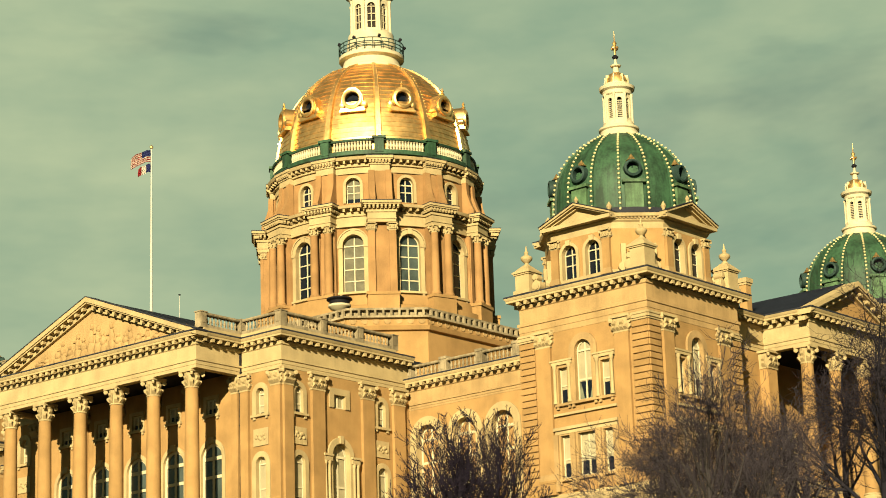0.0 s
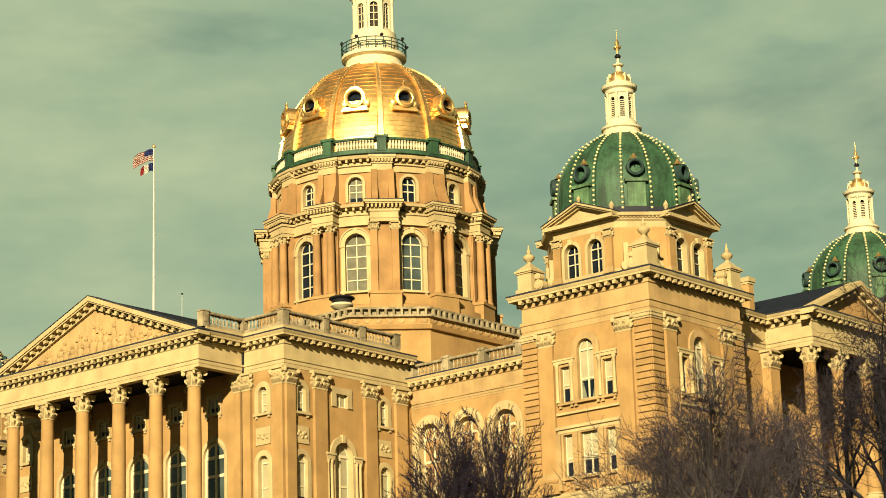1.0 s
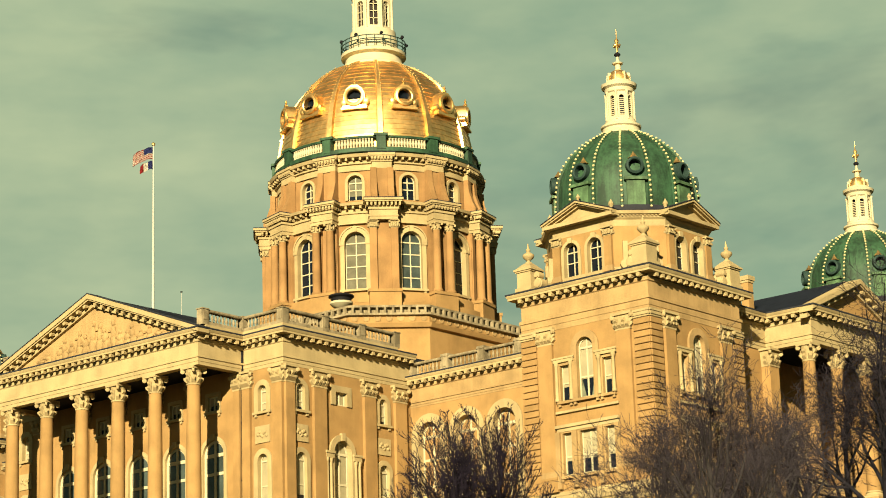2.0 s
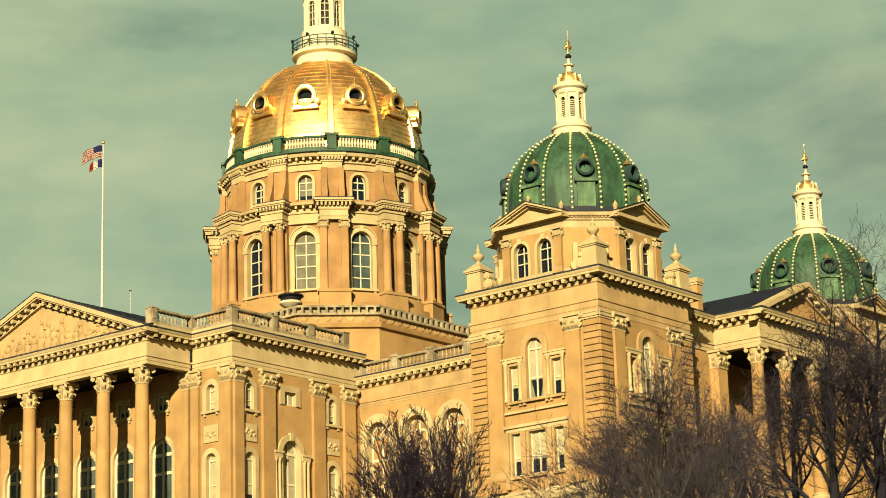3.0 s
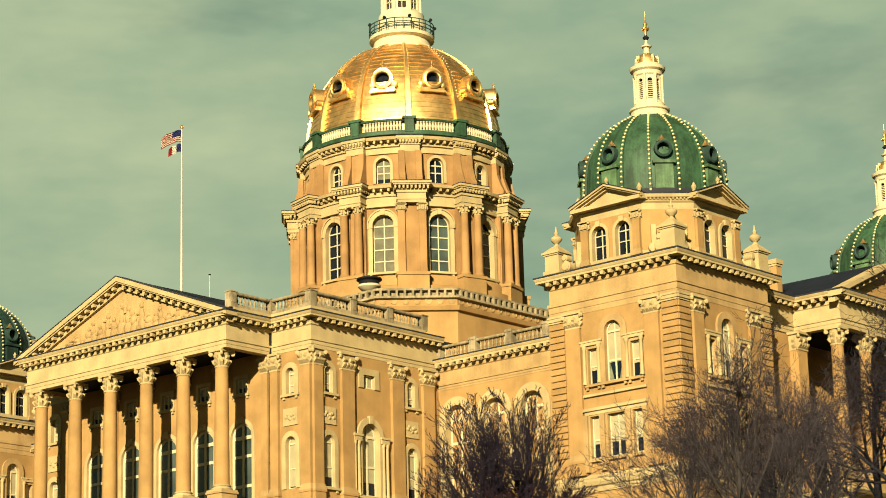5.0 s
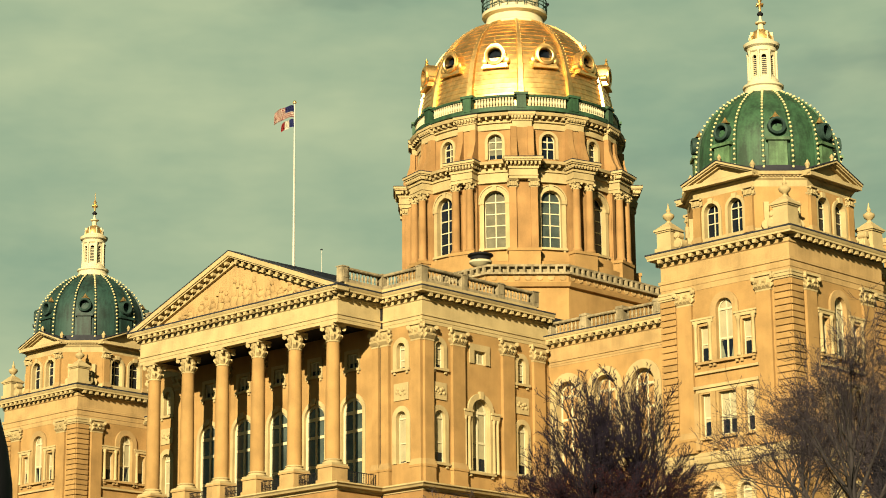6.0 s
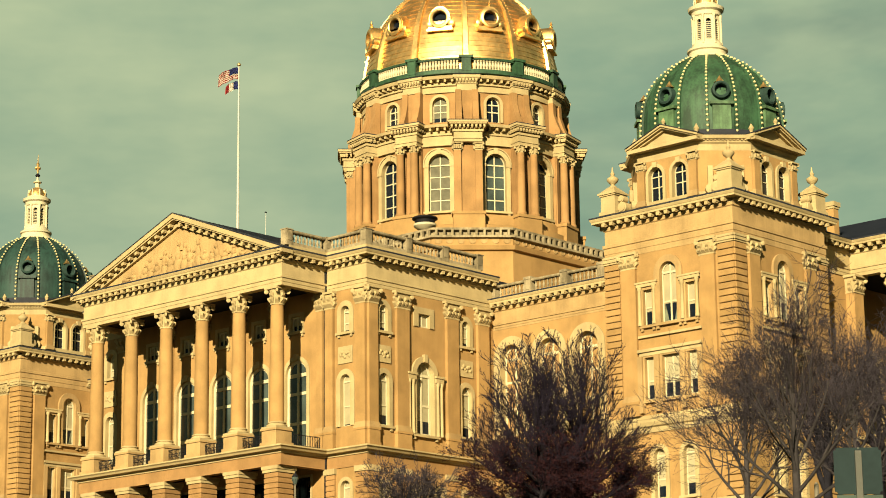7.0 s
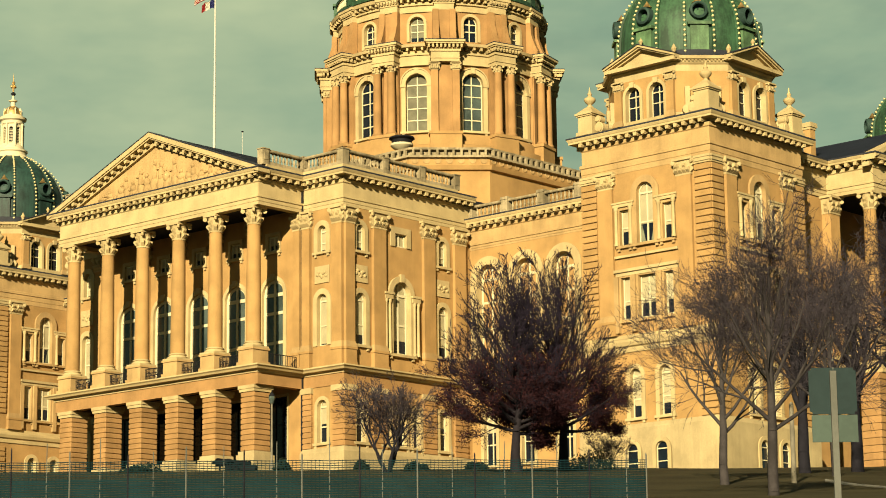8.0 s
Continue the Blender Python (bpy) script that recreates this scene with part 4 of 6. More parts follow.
for deg in [15 + 30 * k for k in range(12)]:
    diag = deg % 90 == 45
    rp = RW + (1.0 if diag else 0.9)
    m = polar(rp, deg)
    wp = 1.35 if diag else 1.15
    bm = bmesh.new()
    box(bm, -wp, wp, 0 if diag else 0.42, 1.4, 5.0, 12.4)
    if not diag:
        for s in (-1, 1):
            box(bm, s * 0.78 - 0.3, s * 0.78 + 0.3, 0.3, 0.5, 5.15, 12.2)
    pier = part("pier", bm, RUSSET, dome, m=m)
    bm = bmesh.new()
    box(bm, -wp - 0.2, wp + 0.2, -0.75, 1.2, 2.2, 4.85)
    box(bm, -wp - 0.3, wp + 0.3, -0.85, 1.2, 4.85, 5.15)
    part("pedestal", bm, STONE, pier)
    for s in (-1, 1):
        if diag:
            bm = bmesh.new()
            box(bm, s * 1.05 - 0.35, s * 1.05 + 0.35, -0.3, 0.02, 5.15, 11.42)
            part("pilaster", bm, RUSSET, pier)
            part("capital", capital_mesh(0.36, True, 0.8, 0.3), TRIM, pier, m=Matrix.Translation((s * 1.05, 0, 11.42)))
        else:
            bm = bmesh.new()
            lathe(bm, [(0.52, 5.15), (0.54, 5.3), (0.46, 5.42), (0.41, 5.55), (0.41, 8.2), (0.36, 11.45)], 16, m=Matrix.Translation((s * 0.78, -0.35, 0)))
            part("column", bm, RUSSET, pier, "", True)
            part("capital", capital_mesh(0.34, False, 0.8), TRIM, pier, m=Matrix.Translation((s * 0.78, -0.35, 11.42)))
    # entablature breaking forward over the pier
    e = wp + 0.05
    fw = 0.6
    for nm, k, z0, z1 in (("frieze", 0, 12.2, 13.2), ("fillet", 0.08, 12.5, 12.6), ("bed_moulding", 0.12, 13.2, 13.42), ("bracket_bed", -0.2, 13.42, 13.96), ("soffit", 0.45, 13.9, 14.04), ("corona", 0.56, 14.04, 14.26)):
        bm = bmesh.new()
        box(bm, -e - k, e + k, -fw - k, 1.6, z0, z1)
        part(nm, bm, TRIM, pier)
    bm = bmesh.new()
    box(bm, -e - 0.58, e + 0.58, -fw - 0.58, 1.5, 14.264, 14.34)
    part("flashing", bm, LEAD, pier, "dark metal edge strip")
    for k in range(9):
        u = -e - 0.2 + (2 * e + 0.4) * k / 8
        piece("bracket", BRACKET, pier, Matrix.Translation((u, -fw, 13.54)))
    for s in (-1, 1):
        for k in range(3):
            piece("bracket", BRACKET, pier, Matrix.Translation((s * e, -fw + 0.35 + 0.42 * k, 13.54)) @ Matrix.Rotation(s * math.pi / 2, 4, "Z"))
    # scroll buttress above
    bm = bmesh.new()
    prof = [(0.2, 14.35), (-1.0, 14.35), (-1.05, 14.9), (-0.75, 15.5), (-0.35, 16.7), (-0.3, 17.9), (0.2, 17.9)]
    for s in (-1, 1):
        va = [bm.verts.new((s * wp * 0.62 - 0.3, y + 0.9, z)) for y, z in prof]
        vb = [bm.verts.new((s * wp * 0.62 + 0.3, y + 0.9, z)) for y, z in prof]
        bm.faces.new(va)
        bm.faces.new(vb)
        for i in range(len(prof)):
            j = (i + 1) % len(prof)
            bm.faces.new((va[i], va[j], vb[j], vb[i]))
    box(bm, -wp * 0.62, wp * 0.62, 0.75, 1.4, 14.35, 17.9)
    part("scroll_buttress", bm, RUSSET, pier)
bm = bmesh.new()
ring(bm, [(9.9, 12.2), (RW + 0.35, 12.2), (RW + 0.35, 13.16), (RW + 0.5, 13.2), (RW + 0.5, 13.4), (RW + 0.2, 13.44), (RW + 0.2, 13.9), (RW + 0.95, 13.96), (RW + 1.05, 14.22), (RW + 0.2, 14.42), (9.9, 14.45)])
part("drum_entablature", bm, TRIM, dome, "pale stone entablature ring", True)
_b = bmesh.new()
box(_b, -0.11, 0.11, -0.36, 0.3, 0, 0.28)
DENTIL = mesh_of("dentil", _b, TRIM)
ringd = bmesh.new()
ring(ringd, [(9.7, 17.80), (RW - 0.2, 17.80), (RW - 0.2, 18.40), (RW + 0.0, 18.45), (RW + 0.0, 18.60), (RW - 0.25, 18.62), (RW - 0.25, 19.00), (RW + 0.45, 19.05), (RW + 0.6, 19.35), (RW - 0.3, 19.60), (9.7, 19.60)])
upc = part("upper_cornice", ringd, TRIM, dome, "projecting stone cornice ring", True)
for k in range(96):
    piece("dentil", DENTIL, upc, polar(RW + 0.0, 3.75 * k, 18.74))
for k in range(96):
    if 5 < (3.75 * k) % 30 < 25:
        continue
    piece("dentil", DENTIL, upc, polar(RW + 0.45, 3.75 * k, 13.64))
for deg in [15 + 30 * k for k in range(12)]:
    bm = bmesh.new()
    for hw_, out, z0, z1 in ((0.98, 0.26, 17.85, 18.5), (1.08, 0.36, 18.5, 18.66), (1.0, 0.3, 18.66, 18.98), (1.28, 0.52, 18.98, 19.1), (1.36, 0.62, 19.1, 19.36)):
        box(bm, -hw_, hw_, -out, 1.0, z0, z1)
    cb = part("cornice_block", bm, TRIM, upc, m=polar(RW, deg))
    for k in range(7):
        piece("bracket", BRACKET, cb, Matrix.Translation((-0.96 + 0.32 * k, -0.24, 18.66)))
    bm = bmesh.new()
    box(bm, -1.38, 1.38, -0.64, 0.9, 19.364, 19.43)
    part("flashing", bm, LEAD, cb, "dark metal edge strip")
# green gallery with pale balusters
bm = bmesh.new()
ring(bm, [(9.4, 19.68), (10.75, 19.68), (10.75, 20.08), (10.55, 20.18), (9.4, 20.18)])
gal = part("gallery_base", bm, GREEN, dome, "green painted metal gallery", True)
bm = bmesh.new()
ring(bm, [(10.15, 21.13), (10.6, 21.13), (10.65, 21.33), (10.15, 21.38)])
part("gallery_rail", bm, GREEN, gal, "", True)
for deg in [15 + 30 * k for k in range(12)]:
    bm = bmesh.new()
    box(bm, -0.46, 0.46, -0.35, 0.5, 19.88, 21.48)
    box(bm, -0.7, 0.7, -0.45, 0.5, 21.28, 21.53)
    part("gallery_post", bm, GREEN, gal, m=polar(10.45, deg))
bm = bmesh.new()
ring(bm, [(9.75, 20.13), (10.0, 20.13), (10.0, 21.18), (9.75, 21.18)])
part("gallery_screen", bm, GOLD, gal, "gilded wall behind the gallery", True)
_g = bmesh.new()
lathe(_g, [(0.13, 0), (0.13, 0.1), (0.08, 0.16), (0.155, 0.42), (0.1, 0.72), (0.08, 0.8), (0.13, 0.86), (0.13, 0.98)], 8)
GALBAL = mesh_of("baluster", _g, WHITE)
for k in range(12):
    for i in range(13):
        deg = 30 * k + 15 + 4.0 + 22.0 * (i + 0.5) / 13
        a = radians(deg)
        piece("baluster", GALBAL, gal, Matrix.Translation((10.36 * math.cos(a), 10.36 * math.sin(a), 20.17)))
# gilded shell: profile stepped into sheet rows
SHELL = [(10.0, 20.2), (10.0, 21.6), (9.8, 23.05), (9.52, 24.3), (9.1, 25.75), (8.4, 27.35), (7.3, 29.0), (5.95, 30.25), (4.5, 31.25), (3.2, 31.85)]


def shell_r(z, prof):
    for (r0, z0), (r1, z1) in zip(prof, prof[1:]):
        if z0 <= z <= z1:
            return r0 + (r1 - r0) * (z - z0) / (z1 - z0)
    return prof[-1][0]


prof = []
rows = 22
for i in range(rows):
    za, zb = 20.2 + 11.64 * i / rows, 20.2 + 11.64 * (i + 1) / rows
    prof += [(shell_r(za, SHELL) + 0.045, za), (shell_r(zb, SHELL) + 0.0, zb - 0.01)]
bm = bmesh.new()
lathe(bm, prof, 96)
part("gilded_shell", bm, GOLD, dome, "dome shell of gold leaf on sheet rows", True)


def rib_mesh(prof, w, d, n=26):
    """A curved rib along a shell profile, in the plane y = 0."""
    bm = bmesh.new()
    z0, z1 = prof[0][1], prof[-1][1]
    rings = []
    for i in range(n + 1):
        z = z0 + (z1 - z0) * (1 - (1 - i / n) ** 1.25)
        r = shell_r(z, prof)
        k = 1 - 0.55 * i / n
        rings.append([bm.verts.new((r - 0.05, -w * k, z)), bm.verts.new((r + d, -w * k * 0.7, z + 0.02)), bm.verts.new((r + d, w * k * 0.7, z + 0.02)), bm.verts.new((r - 0.05, w * k, z))])
    for a, b in zip(rings, rings[1:]):
        for j in range(3):
            bm.faces.new((a[j], a[j + 1], b[j + 1], b[j]))
    return bm


RIB = mesh_of("rib", rib_mesh(SHELL, 0.42, 0.28), GOLD)
for k in range(12):
    piece("rib", RIB, dome, Matrix.Rotation(radians(15 + 30 * k), 4, "Z"))
_s = bmesh.new()
bmesh.ops.create_icosphere(_s, subdivisions=1, radius=0.07)
STUD = mesh_of("rib_stud", _s, GOLD)
for k in range(5, 11):
    for i in range(20):
        z = 24.3 + 7.3 * (i / 20)
        r = shell_r(z, SHELL) + 0.28
        for s in (-1, 1):
            piece("rib_stud", STUD, dome, Matrix.Rotation(radians(15 + 30 * k), 4, "Z") @ Matrix.Translation((r, s * 0.25 * (1 - 0.5 * i / 20), z)))


def oculus(parent, m, r, mat, glass=True, finial=True, wings=True, pale=None):
    """A round dormer: ring, hood, scroll wings, small finial and dark pane."""
    bm = bmesh.new()
    prof = []
    n = 20
    for (ra, y) in ((r, 0.5), (r, -0.35), (r * 1.15, -0.42), (r * 1.45, -0.36), (r * 1.5, -0.1), (r * 1.5, 1.6)):
        prof.append([bm.verts.new((ra * math.cos(2 * math.pi * i / n), y, ra * math.sin(2 * math.pi * i / n))) for i in range(n)])
    for a, b in zip(prof, prof[1:]):
        for i in range(n):
            bm.faces.new((a[i], a[(i + 1) % n], b[(i + 1) % n], b[i]))
    if wings:
        plate(bm, [(-r * 1.62, -r * 0.7), (r * 1.62, -r * 0.7), (r * 1.5, r * 0.5), (r * 1.1, r * 1.25), (r * 0.5, r * 1.75), (-r * 0.5, r * 1.75), (-r * 1.1, r * 1.25), (-r * 1.5, r * 0.5)], [[(r * 1.3 * math.cos(2 * math.pi * i / n), r * 1.3 * math.sin(2 * math.pi * i / n)) for i in range(n)]], -0.2, 1.2)
        box(bm, -r * 1.75, r * 1.75, -0.2, 1.6, -r * 1.65, -r * 1.25)
        box(bm, -r * 1.9, r * 1.9, -0.34, 1.6, -r * 1.9, -r * 1.62)
        for s in (-1, 1):
            mm = Matrix.Translation((s * r * 1.6, 0.2, -r * 0.75)) @ Matrix.Rotation(math.pi / 2, 4, "X")
            lathe(bm, [(r * 0.2, -0.9), (r * 0.5, -0.8), (r * 0.5, 0.35), (r * 0.2, 0.45)], 10, m=mm)
    if finial:
        lathe(bm, [(r * 0.32, r * 1.4), (r * 0.2, r * 1.7), (r * 0.32, r * 1.95), (r * 0.1, r * 2.2), (r * 0.22, r * 2.4), (0.02, r * 2.9)], 8)
    oc = part("oculus", bm, pale or mat, parent, "round dormer window", True, m=m)
    bm = bmesh.new()
    lathe(bm, [(r * 1.02, 0), (r * 1.02, 0.03)], n, m=Matrix.Translation((0, 0.25, 0)) @ Matrix.Rotation(math.pi / 2, 4, "X"))
    box(bm, -r, r, 0.14, 0.2, -0.04, 0.04)
    box(bm, -0.04, 0.04, 0.14, 0.2, -r, r)
    part("pane", bm, GLASS, oc)
    return oc


for deg in R12:
    oculus(dome, polar(9.62, deg, 25.8), 0.7, GOLD)
# lantern
bm = bmesh.new()
lathe(bm, [(3.4, 31.60), (3.4, 32.00), (3.05, 32.30), (2.95, 32.90), (3.42, 33.10), (3.42, 33.45), (2.75, 33.70), (2.6, 34.30), (2.55, 35.00), (2.45, 35.20), (2.4, 35.90)], 32)
lant = part("lantern_base", bm, WHITE, dome, "white painted lantern base with gallery", True)
bm = bmesh.new()
for z in (33.85, 34.25, 34.65):
    lathe(bm, [(3.36, z), (3.44, z), (3.44, z + 0.08), (3.36, z + 0.08)], 32, hoop=True)
for k in range(24):
    a = radians(15 * k)
    box(bm, -0.032, 0.032, -0.032, 0.032, 33.45, 34.70, m=Matrix.Translation((3.40 * math.cos(a), 3.40 * math.sin(a), 0)))
part("gallery_railing", bm, DKGREEN, lant, "dark iron railing")
for k in range(8):
    a = radians(45 * k + 10)
    bm = bmesh.new()
    lathe(bm, [(0.04, 0), (0.15, 0.07), (0.19, 0.3), (0.04, 0.33)], 8, m=Matrix.Rotation(0.6, 4, "Y"))
    part("floodlight", bm, IRON, lant, "small dark floodlight", m=Matrix.Translation((3.5 * math.cos(a), 3.5 * math.sin(a), 34.70)))
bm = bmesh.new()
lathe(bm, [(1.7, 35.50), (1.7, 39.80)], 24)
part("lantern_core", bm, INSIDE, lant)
for k in range(8):
    deg = 45 * k
    m = polar(1.95, deg)
    hw8 = 1.95 * math.tan(radians(22.5))
    bm = bmesh.new()
    plate(bm, [(-hw8, 35.60), (hw8, 35.60), (hw8, 39.90), (-hw8, 39.90)], [arch_loop(0, 0.85, 36.30, 38.70)], 0, 0.25)
    part("lantern_wall", bm, WHITE, lant, m=m)
    bm = bmesh.new()
    box(bm, -0.04, 0.04, 0.12, 0.2, 36.30, 39.00)
    for z in (37.10, 37.90, 38.70):
        box(bm, -0.42, 0.42, 0.12, 0.2, z - 0.04, z + 0.04)
    part("lantern_window", bm, WHITE, lant, m=m)
    bm = bmesh.new()
    lathe(bm, [(0.2, 35.90), (0.14, 36.20), (0.12, 39.20), (0.22, 39.60)], 10, m=polar(2.15, deg + 22.5))
    part("lantern_column", bm, WHITE, lant, "", True)
bm = bmesh.new()
lathe(bm, [(2.0, 39.70), (2.2, 39.80), (2.3, 40.20), (2.65, 40.40), (2.75, 40.70), (2.2, 40.90), (1.9, 41.00)], 32)
part("lantern_cornice", bm, WHITE, lant, "", True)
bm = bmesh.new()
lathe(bm, [(1.9, 41.00), (1.85, 41.80), (1.5, 42.80), (0.9, 43.50), (0.3, 43.90), (0.25, 44.80), (0.45, 45.20), (0.2, 45.60), (0.12, 47.00), (0.02, 49.50)], 24)
part("lantern_cap", bm, GOLD, lant, "small gilded cap and spire", True)

# ---------- corner towers ----------
tower = thing("corner_tower", (-19.38, -45.48, 0), "square sandstone corner tower with green ribbed dome and white lantern", "tower", "corner towers")
TH = 6.44
sq = [(-TH, TH), (-TH, -TH), (TH, -TH), (TH, TH)]
entablature(tower, sq, closed=True, za=23.3, zt=26.75, step=0.8, frieze_mat=PALE)
bm = bmesh.new()
mould(bm, sq, [(-0.4, -4), (0.5, -4), (0.5, 2.4), (0.3, 2.8), (-0.4, 2.8)], True)
part("plinth", bm, BASE, tower, "pale battered base stones")
bm = bmesh.new()
mould(bm, sq, [(-0.4, 8.6), (0.12, 8.6), (0.12, 9.0), (0.3, 9.1), (0.42, 9.4), (0.42, 9.6), (0.1, 9.75), (0.1, 10.0), (-0.4, 10.0)], True)
part("string_course", bm, TRIM, tower, "moulded stone belt")
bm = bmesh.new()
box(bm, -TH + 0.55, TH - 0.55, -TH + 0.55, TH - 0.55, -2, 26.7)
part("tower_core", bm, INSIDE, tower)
_q = bmesh.new()
QW, QH = 1.5, 0.535
box(_q, -0.06, QW, -0.16, 0.0, 0.035, QH - 0.035)
bmesh.ops.bevel(_q, geom=_q.edges[:], offset=0.03, segments=1, affect="EDGES")
QUOIN = mesh_of("quoin", _q, STONE)
_q = bmesh.new()
box(_q, -QW, 0.06, -0.162, 0.0, 0.035, QH - 0.035)
bmesh.ops.bevel(_q, geom=_q.edges[:], offset=0.03, segments=1, affect="EDGES")
QUOIN2 = mesh_of("quoin", _q, STONE)
for side, (ox, oy) in {"W": (-TH, 0), "S": (0, -TH), "E": (TH, 0), "N": (0, TH)}.items():
    m = face(ox, oy, 0, side)
    seen = side in "WS"
    holes = []
    if seen:
        holes = [arch_loop(0, 1.7, 17.3, 21.4), arch_loop(-2.15, 0.95, 17.3, 20.3, 0), arch_loop(2.15, 0.95, 17.3, 20.3, 0),
                 arch_loop(0, 1.75, 11.2, 14.7, 0), arch_loop(-2.15, 0.95, 11.2, 14.7, 0), arch_loop(2.15, 0.95, 11.2, 14.7, 0),
                 arch_loop(-1.45, 1.15, 3.3, 6.7), arch_loop(1.45, 1.15, 3.3, 6.7), arch_loop(-1.45, 1.2, -1.2, 0.6), arch_loop(1.45, 1.2, -1.2, 0.6)]
    wl_ = wall("tower_wall", tower, m, -TH, TH - 0.5, -3, 23.6, holes)
    if not seen:
        continue
    palladian(tower, m, 17.3, 20.75, 1.7, 0.95, 0.82, 21.4, (0.68, 0.6))
    for u, w in ((0, 1.75), (-2.15, 0.95), (2.15, 0.95)):
        window(tower, m @ Matrix.Translation((u, 0, 0)), w, 11.2, 14.7, arched=False, blind=0.64, surround=0.26, proud=0.15, depth=0.32, mull=1 if u == 0 else 0, bar=0.15, surround_mat=PALE)
    bm = bmesh.new()
    box(bm, -3.1, 3.1, -0.2, 0.05, 14.8, 15.1)
    box(bm, -3.2, 3.2, -0.35, 0.05, 15.1, 15.35)
    sur = part("window_lintel", bm, TRIM, tower, "moulded stone lintel across three windows", m=m)
    bm = bmesh.new()
    box(bm, -3.15, 3.15, -0.22, 0.05, 16.3, 16.5)
    part("sill_band", bm, TRIM, sur)
    for u in (-3.0, -1.3, 1.3, 3.0):
        bm = bmesh.new()
        box(bm, u - 0.22, u + 0.22, -0.32, 0.05, 10.2, 14.8)
        part("window_pier", bm, PALE, sur)
    for u in (-1.45, 1.45):
        mm = m @ Matrix.Translation((u, 0, 0))
        window(tower, mm, 1.15, 3.3, 6.7, blind=0.75, surround=0.35, mull=0, key=False)
        window(tower, mm @ Matrix.Translation((0, -0.72, 0)), 1.2, -1.2, 0.6, blind=0.0, surround=0.3, mull=0, proud=0.1, depth=0.24, bar=0.07)
    for u in (-3.95, 3.95):
        make_pilaster(tower, m @ Matrix.Translation((u, 0, 0)), 1.4, 11.2, 23.5, 0.25, 1.4, ped=1.2)
    for i in range(21):
        z = 11.6 + i * QH
        piece("quoin", QUOIN, wl_, Matrix.Translation((-TH, 0, z)))
        piece("quoin", QUOIN2, wl_, Matrix.Translation((TH, 0, z)))
    for i in range(10):
        z = 2.85 + i * QH
        piece("quoin", QUOIN, wl_, Matrix.Translation((-TH, 0, z)))
        piece("quoin", QUOIN2, wl_, Matrix.Translation((TH, 0, z)))
    for u in (-TH + 0.72, TH - 0.72):
        bm = bmesh.new()
        for k, z0, z1 in ((0.0, 22.85, 23.5), (0.08, 23.0, 23.1), (0.06, 23.3, 23.45)):
            box(bm, u - 0.8 - k, u + 0.8 + k, -0.2 - k, 0, z0, z1)
        part("quoin_cap", bm, TRIM, wl_)
bm = bmesh.new()
box(bm, -TH, TH, -TH, TH, 26.75, 27.1)
part("roof", bm, LEAD, tower)

# attic stage: an octagonal block with pedimented windows on its four faces
AH = 6.1
CH = 3.05
op = [(-AH, CH), (-AH, -CH), (-CH, -AH), (CH, -AH), (AH, -CH), (AH, CH), (CH, AH), (-CH, AH)]
bm = bmesh.new()
mould(bm, op, [(-5, 27.1), (0.15, 27.1), (0.15, 27.5), (-5, 27.5)], True)
mould(bm, op, [(-5, 30.95), (0.0, 30.95), (0.05, 31.45), (0.22, 31.6), (0.22, 31.75), (0.5, 31.85), (0.58, 32.1), (-5, 32.2)], True)
att = part("attic", bm, TRIM, tower, "attic stage with small pediments")
_dn = bmesh.new()
box(_dn, -0.07, 0.07, -0.2, 0.1, 0, 0.14)
TDENTIL = mesh_of("dentil", _dn, TRIM)
for x, y, turn in along(op, 0.3, True):
    if x < 3 and y < 3:
        piece("dentil", TDENTIL, att, face(x, y, 31.7, turn) @ Matrix.Translation((0, -0.2, 0)))
bm = bmesh.new()
lathe(bm, [(5.2, 27.1), (5.2, 31.5)], 24)
part("attic_core", bm, INSIDE, att)
